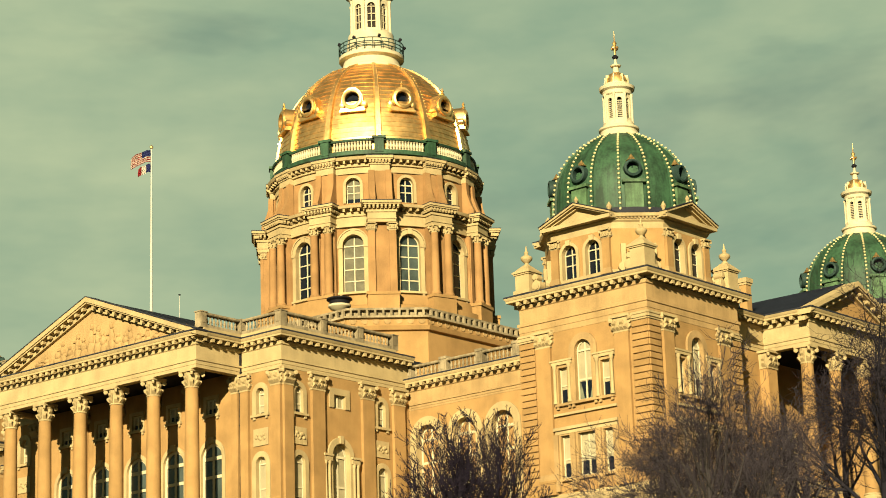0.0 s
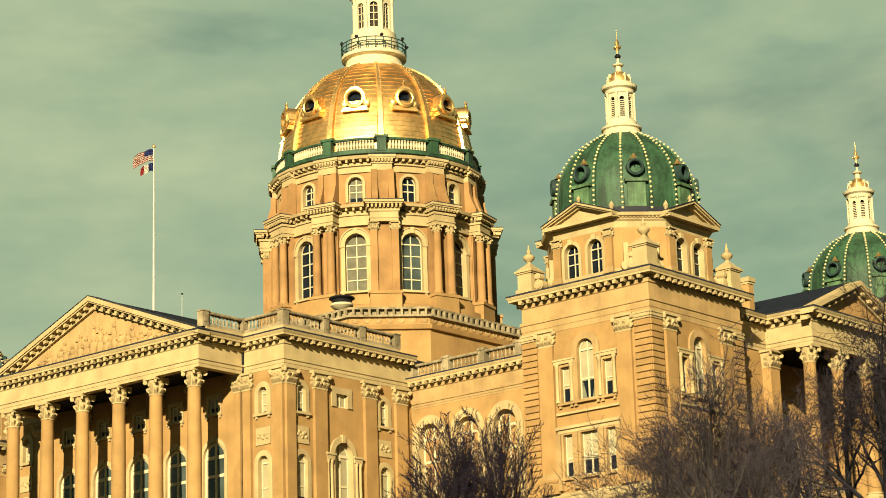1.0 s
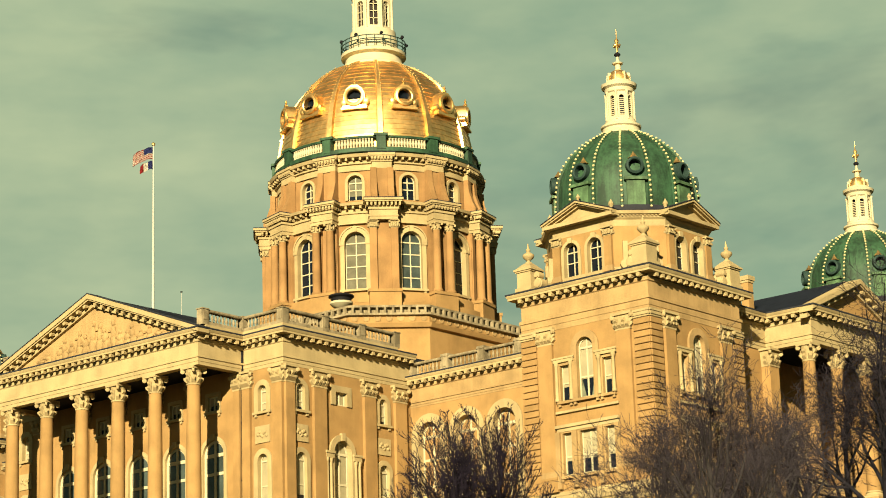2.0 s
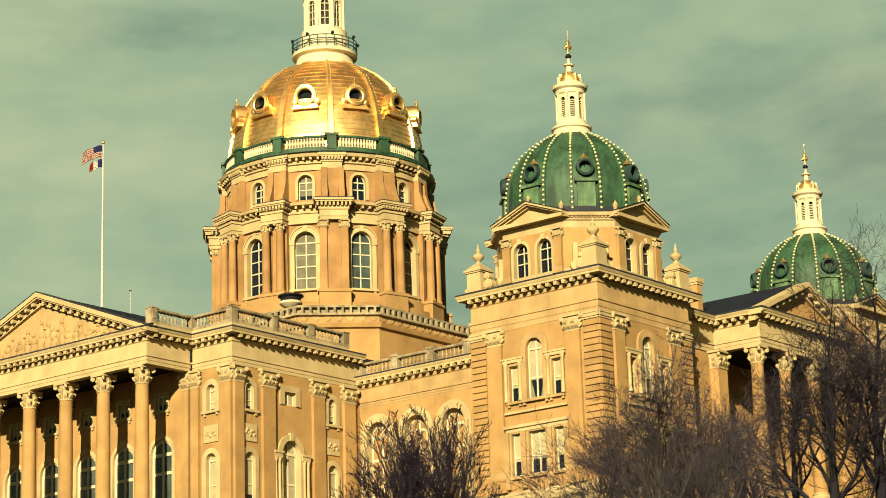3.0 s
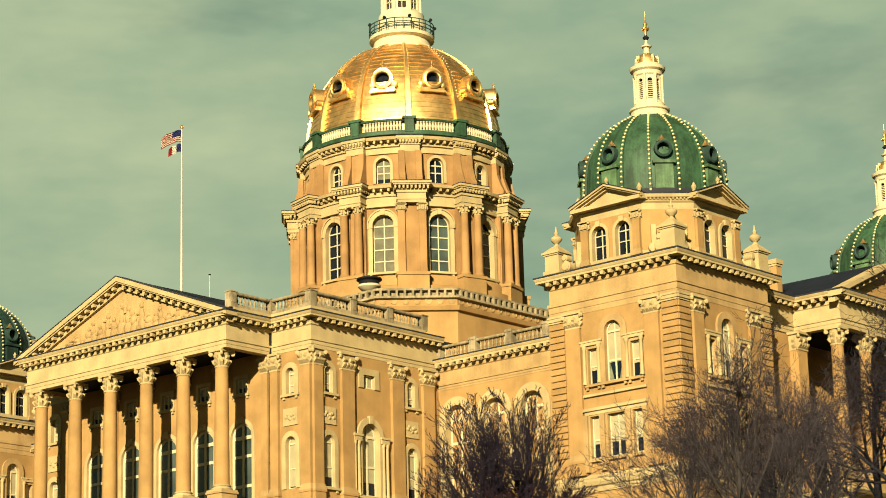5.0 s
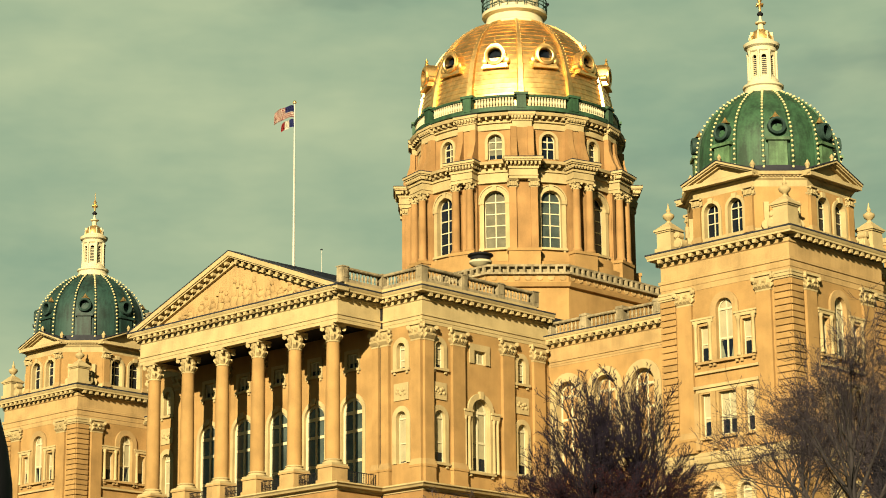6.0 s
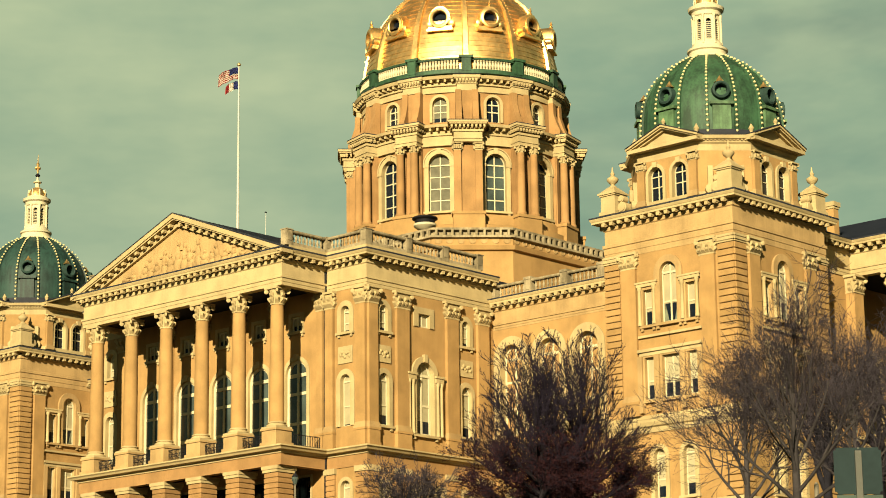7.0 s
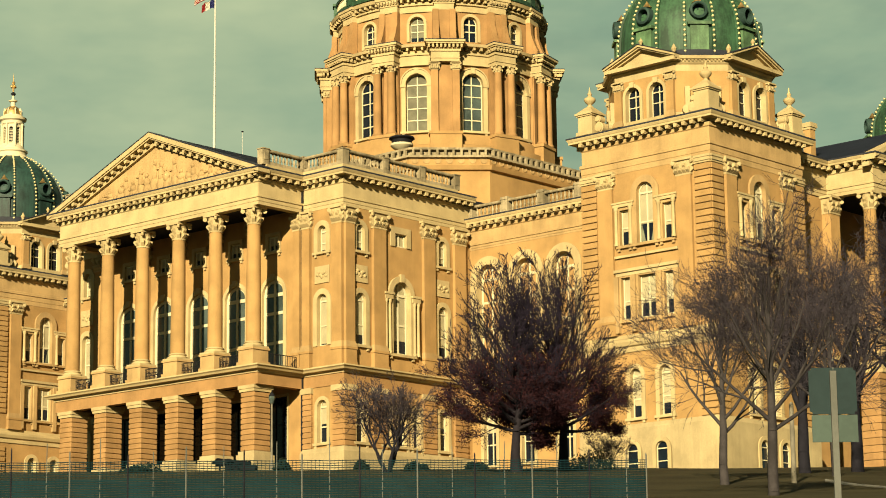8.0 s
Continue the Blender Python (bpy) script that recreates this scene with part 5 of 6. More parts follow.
for i in range(8):
    a, b = Vector(op[i]), Vector(op[(i + 1) % 8])
    d = b - a
    turn = math.degrees(math.atan2(d.y, d.x))
    c = (a + b) / 2
    m = face(c.x, c.y, 0, turn)
    hl = d.length / 2
    if i % 2 == 0:
        wall("attic_wall", att, m, -hl, hl, 27.1, 31.05, [arch_loop(-1.2, 1.5, 27.3, 29.6), arch_loop(1.2, 1.5, 27.3, 29.6)], 0.5)
        for u in (-1.2, 1.2):
            window(att, m @ Matrix.Translation((u, 0, 0)), 1.5, 27.3, 29.6, blind=0.0, surround=0.24, proud=0.16, rails=(0.62,), sill=False, bar=0.075, key=True)
        for u in (-hl + 0.42, hl - 0.42):
            make_pilaster(att, m @ Matrix.Translation((u, 0, 0)), 0.75, 27.2, 30.95, 0.25, 0.75)
        bm = bmesh.new()
        e, zf, za = hl + 0.5, 32.1, 33.25
        plate(bm, [(-e + 0.3, zf - 0.1), (e - 0.3, zf - 0.1), (0, za - 0.1)], [], -0.12, 4.0)
        ped = part("small_pediment", bm, TRIM, att, "", m=m)
        for s in (-1, 1):
            for lift, thick, out in ((0.3, 0.16, -0.85), (0.14, 0.12, -0.7), (0.02, 0.14, -0.42)):
                q = [(s * (e + 0.1), zf - 0.25 + lift), (0, za + lift), (0, za + lift - thick), (s * (e + 0.1), zf - 0.25 + lift - thick)]
                bm = bmesh.new()
                plate(bm, q if s > 0 else q[::-1], [], out, 4.0)
                part("raking_band", bm, TRIM, ped)
        bm = bmesh.new()
        box(bm, -e, e, -0.8, 0.1, zf - 0.4, zf - 0.1)
        part("pediment_cornice", bm, TRIM, ped)
        bm = bmesh.new()
        q = [(-e - 0.14, zf + 0.07), (0, za + 0.32), (e + 0.14, zf + 0.07), (e + 0.14, zf + 0.13), (0, za + 0.39), (-e - 0.14, zf + 0.13)]
        plate(bm, q, [], -0.9, 3.9)
        part("flashing", bm, LEAD, ped, "dark metal edge strip")
        bm = bmesh.new()
        lathe(bm, [(0.22, za + 0.2), (0.1, za + 0.45), (0.2, za + 0.65), (0.02, za + 0.95)], 8, m=Matrix.Translation((0, -0.4, 0)))
        part("finial", bm, TRIM, ped)
    else:
        wall("attic_wall", att, m, -hl, hl, 27.1, 31.05, [], 0.5)
        for s in (-1, 1):
            bm = bmesh.new()
            mm = Matrix.Translation((s * 1.3, -0.25, 27.65)) @ Matrix.Rotation(math.pi / 2, 4, "X")
            lathe(bm, [(0.15, -0.3), (0.42, -0.28), (0.42, 0.28), (0.15, 0.3)], 12, m=mm)
            box(bm, s * 1.25 - 0.2, s * 1.25 + 0.2, -0.35, 0.1, 27.1, 29.6)
            part("corner_scroll", bm, TRIM, att, "stone scroll beside the urn pedestal", m=m)
    bm = bmesh.new()
    lathe(bm, [(0.16, 32.1), (0.24, 32.25), (0.12, 32.45), (0.24, 32.75), (0.02, 33.15)], 8, m=Matrix.Translation((op[i][0] * 1.03, op[i][1] * 1.03, 0)))
    part("finial", bm, TRIM, att)
for sx in (-1, 1):
    for sy in (-1, 1):
        bm = bmesh.new()
        d = TH - 0.55
        for k, z0, z1 in ((0.86, 27.1, 27.4), (0.72, 27.4, 28.72), (0.82, 28.72, 28.84), (0.92, 28.84, 29.0)):
            box(bm, sx * d - k, sx * d + k, sy * d - k, sy * d + k, z0, z1)
        lo = [bm.verts.new((sx * d + a * 0.86, sy * d + b * 0.86, 29.0)) for a, b in ((-1, -1), (1, -1), (1, 1), (-1, 1))]
        hi = [bm.verts.new((sx * d + a * 0.3, sy * d + b * 0.3, 29.55)) for a, b in ((-1, -1), (1, -1), (1, 1), (-1, 1))]
        for a in range(4):
            bm.faces.new((lo[a], lo[(a + 1) % 4], hi[(a + 1) % 4], hi[a]))
        for tx, ty in ((1, 0), (0, 1)):
            for out, z, rad in ((1.15, 27.62, 0.46), (1.05, 28.35, 0.3)):
                mm = Matrix.Translation((sx * (d - out * tx), sy * (d - out * ty), z)) @ Matrix.Rotation(math.pi / 2, 4, "X" if tx else "Y")
                lathe(bm, [(0.12, -0.46), (rad * 0.75, -0.44), (rad * 0.8, -0.36), (rad, -0.34), (rad, 0.34), (rad * 0.8, 0.36), (rad * 0.75, 0.44), (0.12, 0.46)], 14, m=mm)
        lathe(bm, [(0.34, 29.5), (0.3, 29.62), (0.16, 29.72), (0.17, 29.8), (0.42, 30.02), (0.5, 30.2), (0.47, 30.32), (0.3, 30.42), (0.14, 30.55), (0.2, 30.72), (0.1, 30.86), (0.03, 31.3)], 14, m=Matrix.Translation((sx * d, sy * d, 0)))
        part("corner_urn", bm, TRIM, tower, "stone urn on a pedestal", True)

# green dome of the tower
TD = [(5.92, 32.3), (5.95, 33.8), (5.88, 35.1), (5.70, 36.3), (5.15, 37.6), (4.40, 38.65), (3.10, 39.8), (1.85, 40.55)]
bm = bmesh.new()
lathe(bm, [(6.1, 32.1), (6.16, 32.3), (6.16, 32.85), (5.9, 32.95)], 48)
part("dome_curb", bm, LEAD, tower, "dark lead curb", True)
prof = []
for i in range(9):
    za, zb = 32.3 + 8.2 * i / 9, 32.3 + 8.2 * (i + 1) / 9
    prof += [(shell_r(za, TD), za), (shell_r((za + zb) / 2, TD), (za + zb) / 2)]
prof.append(TD[-1])
bm = bmesh.new()
lathe(bm, prof, 64)
sh = part("green_shell", bm, GREEN, tower, "green sheet-metal dome shell", True)
TRIB = mesh_of("rib", rib_mesh(TD, 0.17, 0.16), GREEN)
_s = bmesh.new()
bmesh.ops.create_icosphere(_s, subdivisions=1, radius=0.118)
TSTUD = mesh_of("rib_stud", _s, BULB)
for k in range(16):
    piece("rib", TRIB, sh, Matrix.Rotation(radians(22.5 * k + 11.25), 4, "Z"))
    if not 6 <= k <= 15:
        continue
    for i in range(23):
        z = 32.75 + 7.7 * (1 - (1 - i / 22) ** 1.3)
        piece("rib_stud", TSTUD, tower, Matrix.Rotation(radians(22.5 * k + 11.25), 4, "Z") @ Matrix.Translation((shell_r(z, TD) + 0.2, 0, z)))
for deg in range(0, 360, 45):
    oculus(tower, polar(5.82, deg, 36.2), 0.5, DKGREEN, wings=False, finial=False)
    bm = bmesh.new()
    box(bm, -0.75, 0.75, -0.12, 0.3, 32.8, 34.95)
    box(bm, -0.95, 0.95, -0.3, 0.3, 34.95, 35.2)
    part("dormer_base", bm, VERD, sh, m=polar(5.98, deg))
    bm = bmesh.new()
    lathe(bm, [(0.5, 0), (0.3, 0.15), (0.18, 0.35), (0.02, 0.6)], 8)
    part("dormer_crest", bm, GOLD, sh, "gilded crest", True, m=polar(5.5, deg, 36.95))
bm = bmesh.new()
lathe(bm, [(1.95, 40.4), (1.75, 40.75), (1.6, 40.9), (1.58, 41.15), (1.72, 41.25), (1.72, 41.42), (1.38, 41.55), (1.28, 41.95)], 24)
tl = part("lantern_base", bm, WHITE, tower, "white painted lantern", True)
# dark core painted as the shade behind the louvres
bm = bmesh.new()
lathe(bm, [(0.75, 41.80), (0.75, 44.50)], 16)
part("lantern_core", bm, LEAD, tl)
_lv = bmesh.new()
box(_lv, -0.22, 0.22, -0.04, 0.04, 0, 0.06)
LOUVRE = mesh_of("louvre", _lv, WHITE)
for k in range(8):
    m = polar(1.08, 45 * k)
    hh = 1.08 * math.tan(radians(22.5))
    bm = bmesh.new()
    plate(bm, [(-hh, 41.80), (hh, 41.80), (hh, 44.50), (-hh, 44.50)], [arch_loop(0, 0.42, 42.20, 43.80)], 0, 0.2)
    lw = part("lantern_wall", bm, WHITE, tl, m=m)
    for i in range(9):
        piece("louvre", LOUVRE, lw, Matrix.Translation((0, 0.12, 42.3 + 1.55 * i / 9)))
    bm = bmesh.new()
    lathe(bm, [(0.14, 41.80), (0.09, 42.00), (0.085, 44.10), (0.15, 44.40)], 8, m=polar(1.22, 45 * k + 22.5))
    part("lantern_column", bm, WHITE, tl, "", True)
bm = bmesh.new()
lathe(bm, [(1.1, 44.30), (1.22, 44.40), (1.26, 44.70), (1.48, 44.85), (1.54, 45.10), (1.2, 45.25), (1.1, 45.40)], 24)
part("lantern_cornice", bm, WHITE, tl, "", True)
bm = bmesh.new()
lathe(bm, [(1.05, 45.35), (0.95, 45.80), (0.7, 46.25), (0.4, 46.45), (0.15, 46.50)], 20)
part("lantern_cap", bm, GOLD, tl, "gilded cap", True)
_rb = bmesh.new()
box(_rb, 0.0, 0.06, -0.06, 0.06, 45.3, 45.9, m=Matrix.Translation((1.0, 0, 0)))
box(_rb, 0.0, 0.3, -0.05, 0.05, 45.85, 46.15, m=Matrix.Translation((0.72, 0, 0)))
CAPRIB = mesh_of("cap_rib", _rb, WHITE)
for k in range(8):
    piece("cap_rib", CAPRIB, tl, Matrix.Rotation(radians(45 * k + 22.5), 4, "Z"))
bm = bmesh.new()
lathe(bm, [(0.42, 46.3), (0.3, 46.5), (0.24, 46.6), (0.26, 46.66), (0.24, 47.0), (0.44, 47.04), (0.48, 47.14), (0.2, 47.22), (0.1, 47.5), (0.12, 47.7)], 12)
part("finial_crown", bm, WHITE, tl, "", True)
bm = bmesh.new()
lathe(bm, [(0.1, 47.68), (0.26, 47.83), (0.28, 47.93), (0.1, 48.13)], 12)
part("finial_ball", bm, IRON, tl, "dark ball", True)
bm = bmesh.new()
lathe(bm, [(0.08, 48.08), (0.12, 48.48), (0.24, 48.73), (0.1, 48.88), (0.2, 49.18), (0.06, 49.38), (0.02, 50.28)], 8)
for turn in (0, 90):
    for sx_ in (-1, 1):
        lathe(bm, [(0.05, 0), (0.06, 0.18), (0.13, 0.26), (0.13, 0.32), (0.02, 0.4)], 8, m=Matrix.Rotation(radians(turn), 4, "Z") @ Matrix.Translation((0, 0, 48.72)) @ Matrix.Rotation(sx_ * math.pi / 2, 4, "Y"))
part("finial_spike", bm, GOLD, tl, "gilded finial", True)

copy_thing(tower, Matrix.Translation((23.51, -42.97, 0)))
north = copy_thing(tower, Matrix.Translation((-19.38, 45.48, 0)))
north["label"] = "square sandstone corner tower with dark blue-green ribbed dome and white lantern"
# darker, bluer copy of the dome green for the north shell, ribs and dormers
DARKDOME = material("dark_blue_green_metal", (0.011, 0.031, 0.025), 0.6, var=0.55, scale=0.5, fine=6.0, streak=0.8, spec=0.25)
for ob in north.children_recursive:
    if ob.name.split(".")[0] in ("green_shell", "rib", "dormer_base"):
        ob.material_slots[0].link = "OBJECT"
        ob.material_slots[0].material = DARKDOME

# ---------- south pavilion with its portico ----------
south = thing("south_pavilion", (2.07, 0, 0), "sandstone side pavilion with four-column portico and pediment", "building")
XS, YS, YC = 7.25, -53.98, -47.0
ps = [(-XS, YC), (-XS, YS), (XS, YS), (XS, YC)]
entablature(south, ps)
for x in (-6.85, -2.35, 2.35, 6.85):
    make_column(south, x, YS + 0.72, 11.2, ZA, 0.62, ped=1.5)
bm = bmesh.new()
mould(bm, ps, [(-0.7, 8.0), (0.09, 8.0), (0.05, 9.0), (0.6, 9.25), (0.85, 9.5), (0.85, 9.62), (-0.7, 9.70)])
part("podium_cornice", bm, TRIM, south)
bm = bmesh.new()
box(bm, -XS + 0.3, XS - 0.3, YS + 0.3, -46.0, 9.0, 9.66)
part("portico_floor", bm, PAVING, south)
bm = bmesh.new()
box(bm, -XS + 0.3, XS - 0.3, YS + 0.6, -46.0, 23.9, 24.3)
part("portico_ceiling", bm, CEIL_SHADE, south, "portico ceiling with its deep shade put into the colour")
wall("portico_wall", south, face(0, -46.6, 0, "S"), -XS, XS, -3, 24, [arch_loop(u, 1.8, 10.6, 17.1) for u in (-3.6, 0, 3.6)])
for u in (-3.6, 0, 3.6):
    window(south, face(u, -46.6, 0, "S"), 1.8, 10.6, 17.1, blind=0, surround=0.3, rails=(0.35, 0.75), sill=False)
for x in (-XS - 0.15, XS + 0.15):
    bm = bmesh.new()
    box(bm, x - 0.7, x + 0.7, -50.15, -48.4, 9.7, ZA)
    part("anta", bm, STONE, south)
    part("capital", capital_mesh(0.7, True, CAP_H, 0.75), TRIM, south, m=Matrix.Translation((x, -49.4, ZA - CAP_H)))
for x in (-6.85, -2.35, 2.35, 6.85):
    rusticated(south, x - 0.84, x + 0.84, YS + 0.05, YS + 1.95, -3, 8.0, 18)
ms2 = face(0, YS, 0, "S")
hs, fz, az_ = XS + 0.9, 26.55, 30.1
bm = bmesh.new()
plate(bm, [(-XS, 26.4), (XS, 26.4), (0, az_ - 0.6)], [], 0.1, 0.6)
part("tympanum", bm, STONE, south, m=ms2)
rk = None
for s in (-1, 1):
    for lift, thick, y0 in ((0.0, 0.42, -0.9), (-0.42, 0.14, -0.78), (-0.74, 0.34, -0.2)):
        bm = bmesh.new()
        q = [(s * hs, fz + lift), (0, az_ + lift), (0, az_ + lift - thick), (s * hs, fz + lift - thick)]
        plate(bm, q if s > 0 else q[::-1], [], y0, 0.5)
        if rk is None:
            rk = part("raking_cornice", bm, TRIM, south, "sloping moulded cornice of the pediment", m=ms2)
        else:
            part("cornice_band", bm, TRIM, rk)
for s in (-1, 1):
    for i in range(7):
        u = (i + 0.7) / 7.5
        sl2 = (az_ - fz) / hs
        piece("modillion", MODILLION, rk, Matrix.Translation((s * hs * u, 0, az_ - 0.9 - sl2 * hs * u)) @ Matrix.Rotation(s * math.atan(sl2), 4, "Y") @ Matrix.Translation((0, -0.12, -0.02)))
bm = bmesh.new()
plate(bm, [(-hs, fz + 0.06), (hs, fz + 0.06), (0, az_ + 0.08)], [], 0.52, 24, m=ms2)
part("gable_roof", bm, ROOF, south, "dark low gable roof")
bm = bmesh.new()
for xa, xb, ya in ((-14.5, -7.0, -49.29), (7.0, 14.5, -49.29), (-7.0, 7.0, -46.0)):
    box(bm, xa, xb, ya, -38, -3, 23.4)
box(bm, -14.5, 14.5, -49.19, -38, 24.35, 25.6)
part("side_wall", bm, STONE, south)
mould_path = [(-14.5, -49.29), (-7.25, -49.29)]
entablature(south, mould_path, zt=26.5, za=23.5)
chimney = thing("chimney_stack", (-5.8, -48.2, 26.3), "buff stone chimney with moulded cap on the roof", "chimney")
bm = bmesh.new()
box(bm, -0.38, 0.38, -0.38, 0.38, -0.5, 3.3)
part("shaft", bm, STONE, chimney)
bm = bmesh.new()
box(bm, -0.45, 0.45, -0.45, 0.45, 3.3, 3.5)
box(bm, -0.53, 0.53, -0.53, 0.53, 3.5, 3.9)
part("cap", bm, TRIM, chimney)

# ---------- flagpole on the gable ridge ----------
flagpole = thing("flagpole", (-30.72, 0.38, 31.3), "tall white flagpole on the gable ridge flying two flags", "flagpole")
bm = bmesh.new()
lathe(bm, [(0.13, 0), (0.11, 4), (0.06, 16.5)], 12)
part("pole", bm, POLE, flagpole, "", True)
bm = bmesh.new()
lathe(bm, [(0.02, 16.5), (0.16, 16.58), (0.18, 16.7), (0.1, 16.82), (0.01, 16.88)], 10)
part("ball", bm, GOLD, flagpole, "gilded ball", True)
bm = bmesh.new()
box(bm, -0.5, 0.5, -0.5, 0.5, -0.4, 0.25)
part("foot", bm, LEAD, flagpole)
F_RED = material("red_cloth", (0.20, 0.02, 0.02), 0.85, var=0.1, bump=0)
F_WHITE = material("white_cloth", (0.48, 0.44, 0.36), 0.85, var=0.1, bump=0)
F_BLUE = material("navy_cloth", (0.02, 0.025, 0.09), 0.85, var=0.1, bump=0)


def flag(name, z_top, w, h, rows, paint, parent, label):
    """A waving cloth whose cells take one of three colours."""
    cols = 14
    bm = bmesh.new()
    g = [[bm.verts.new((0.0, 0.0, 0.0)) for i in range(cols + 1)] for j in range(rows + 1)]
    for j in range(rows + 1):
        for i in range(cols + 1):
            u, v = i / cols, j / rows
            g[j][i].co = Vector((-0.1 - w * 0.55 * u, w * 0.72 * u + 0.12 * math.sin(7 * u + 2 * v) * u, z_top - h * v - 0.75 * w * u * u * 0.45 + 0.07 * math.sin(9 * u)))
            g[j][i].co.x += 0.16 * math.sin(8 * u + v) * u
    for j in range(rows):
        for i in range(cols):
            f = bm.faces.new((g[j][i], g[j][i + 1], g[j + 1][i + 1], g[j + 1][i]))
            f.material_index = paint(i / cols, j / rows)
    ext = bmesh.ops.solidify(bm, geom=bm.faces[:], thickness=0.012)
    me = bpy.data.meshes.new(name)
    bm.to_mesh(me)
    bm.free()
    for m in (F_RED, F_WHITE, F_BLUE):
        me.materials.append(m)
    ob = new(name, me)
    ob.parent = parent
    ob["label"] = label


flag("national_flag", 16.35, 2.1, 1.15, 13, lambda u, v: 2 if u < 0.42 and v < 0.53 else int(v * 13 + 0.5) % 2, flagpole, "striped red and white flag with navy canton")
flag("state_flag", 15.0, 1.35, 0.8, 6, lambda u, v: 2 if u < 0.33 else (1 if u < 0.67 else 0), flagpole, "blue, white and red vertical striped flag")
mast = thing("roof_mast", (-27.9, -0.4, 30.6), "thin grey antenna mast on the roof", "antenna")
bm = bmesh.new()
lathe(bm, [(0.035, 0), (0.02, 3.4)], 6)
part("rod", bm, POLE, mast)
bm = bmesh.new()
box(bm, -0.08, 0.08, -0.08, 0.08, 3.35, 3.45)
box(bm, -0.4, 0.4, -0.4, 0.4, -0.5, 0.1)
part("sensor", bm, IRON, mast)
# floodlights at the foot of the flagpole
for dx, dy in ((0.5, -0.7), (1.1, -1.3), (1.5, -2.0)):
    fl = thing("floodlight", (-30.6 + dx, 0.3 + dy, 31.2 - 0.35 * abs(dy)), "small black floodlight on the gable roof", "floodlight", "flagpole floodlights")
    bm = bmesh.new()
    box(bm, -0.05, 0.05, -0.05, 0.05, -0.2, 0.3)
    part("bracket", bm, IRON, fl)
    bm = bmesh.new()
    lathe(bm, [(0.08, 0), (0.2, 0.08), (0.24, 0.34), (0.05, 0.36)], 10, m=Matrix.Translation((0, 0, 0.3)) @ Matrix.Rotation(-0.5, 4, "Y"))
    part("housing", bm, IRON, fl, "", True)


# ---------- placing by bearing from the viewpoint ----------


def spot(az, dist):
    x, y = EYE[0] + dist * math.sin(radians(az)), EYE[1] + dist * math.cos(radians(az))
    return x, y, ground_z(x, y)


# ---------- bare trees ----------
BARK = material("grey_brown_bark", (0.034, 0.030, 0.030), 0.9, var=0.35, scale=2.0, bump=0.5)
BARKD = material("dark_bark", (0.011, 0.0105, 0.014), 0.9, var=0.35, scale=2.0, bump=0.5)
TWIG = material("brown_twigs", (0.031, 0.026, 0.031), 0.9, var=0.3, scale=0.7, bump=0)
TWIGD = material("dark_twigs", (0.020, 0.017, 0.022), 0.9, var=0.3, scale=0.7, bump=0)
OAKTWIG = material("oak_twigs", (0.012, 0.0095, 0.016), 0.9, var=0.3, scale=0.7, bump=0)
OAKBARK = material("oak_bark", (0.014, 0.012, 0.015), 0.9, var=0.35, scale=2.0, bump=0.5)
RUST = material("dry_oak_leaves", (0.025, 0.0095, 0.0115), 0.9, var=0.5, scale=0.6, bump=0)


def tubes(name, segs, sides, mat, parent, label="", stuff=False):
    """Tapered limbs: each segment is (start, end, radius, radius)."""
    verts, faces = [], []
    for p, q, r0, r1 in segs:
        d = (q - p).normalized()
        a = d.orthogonal().normalized()
        b = d.cross(a)
        k = len(verts)
        for c, r in ((p, r0), (q, r1)):
            for i in range(sides):
                t = 2 * math.pi * i / sides
                verts.append(c + (a * math.cos(t) + b * math.sin(t)) * r)
        for i in range(sides):
            j = (i + 1) % sides
            faces.append((k + i, k + j, k + sides + j, k + sides + i))
    me = bpy.data.meshes.new(name)
    me.from_pydata(verts, [], faces)
    if sides > 3:
        for f in me.polygons:
            f.use_smooth = True
    me.materials.append(mat)
    ob = new(name, me)
    ob.parent = parent
    if label:
        ob["label"] = label
    if stuff:
        ob["kind"] = "stuff"
    return ob


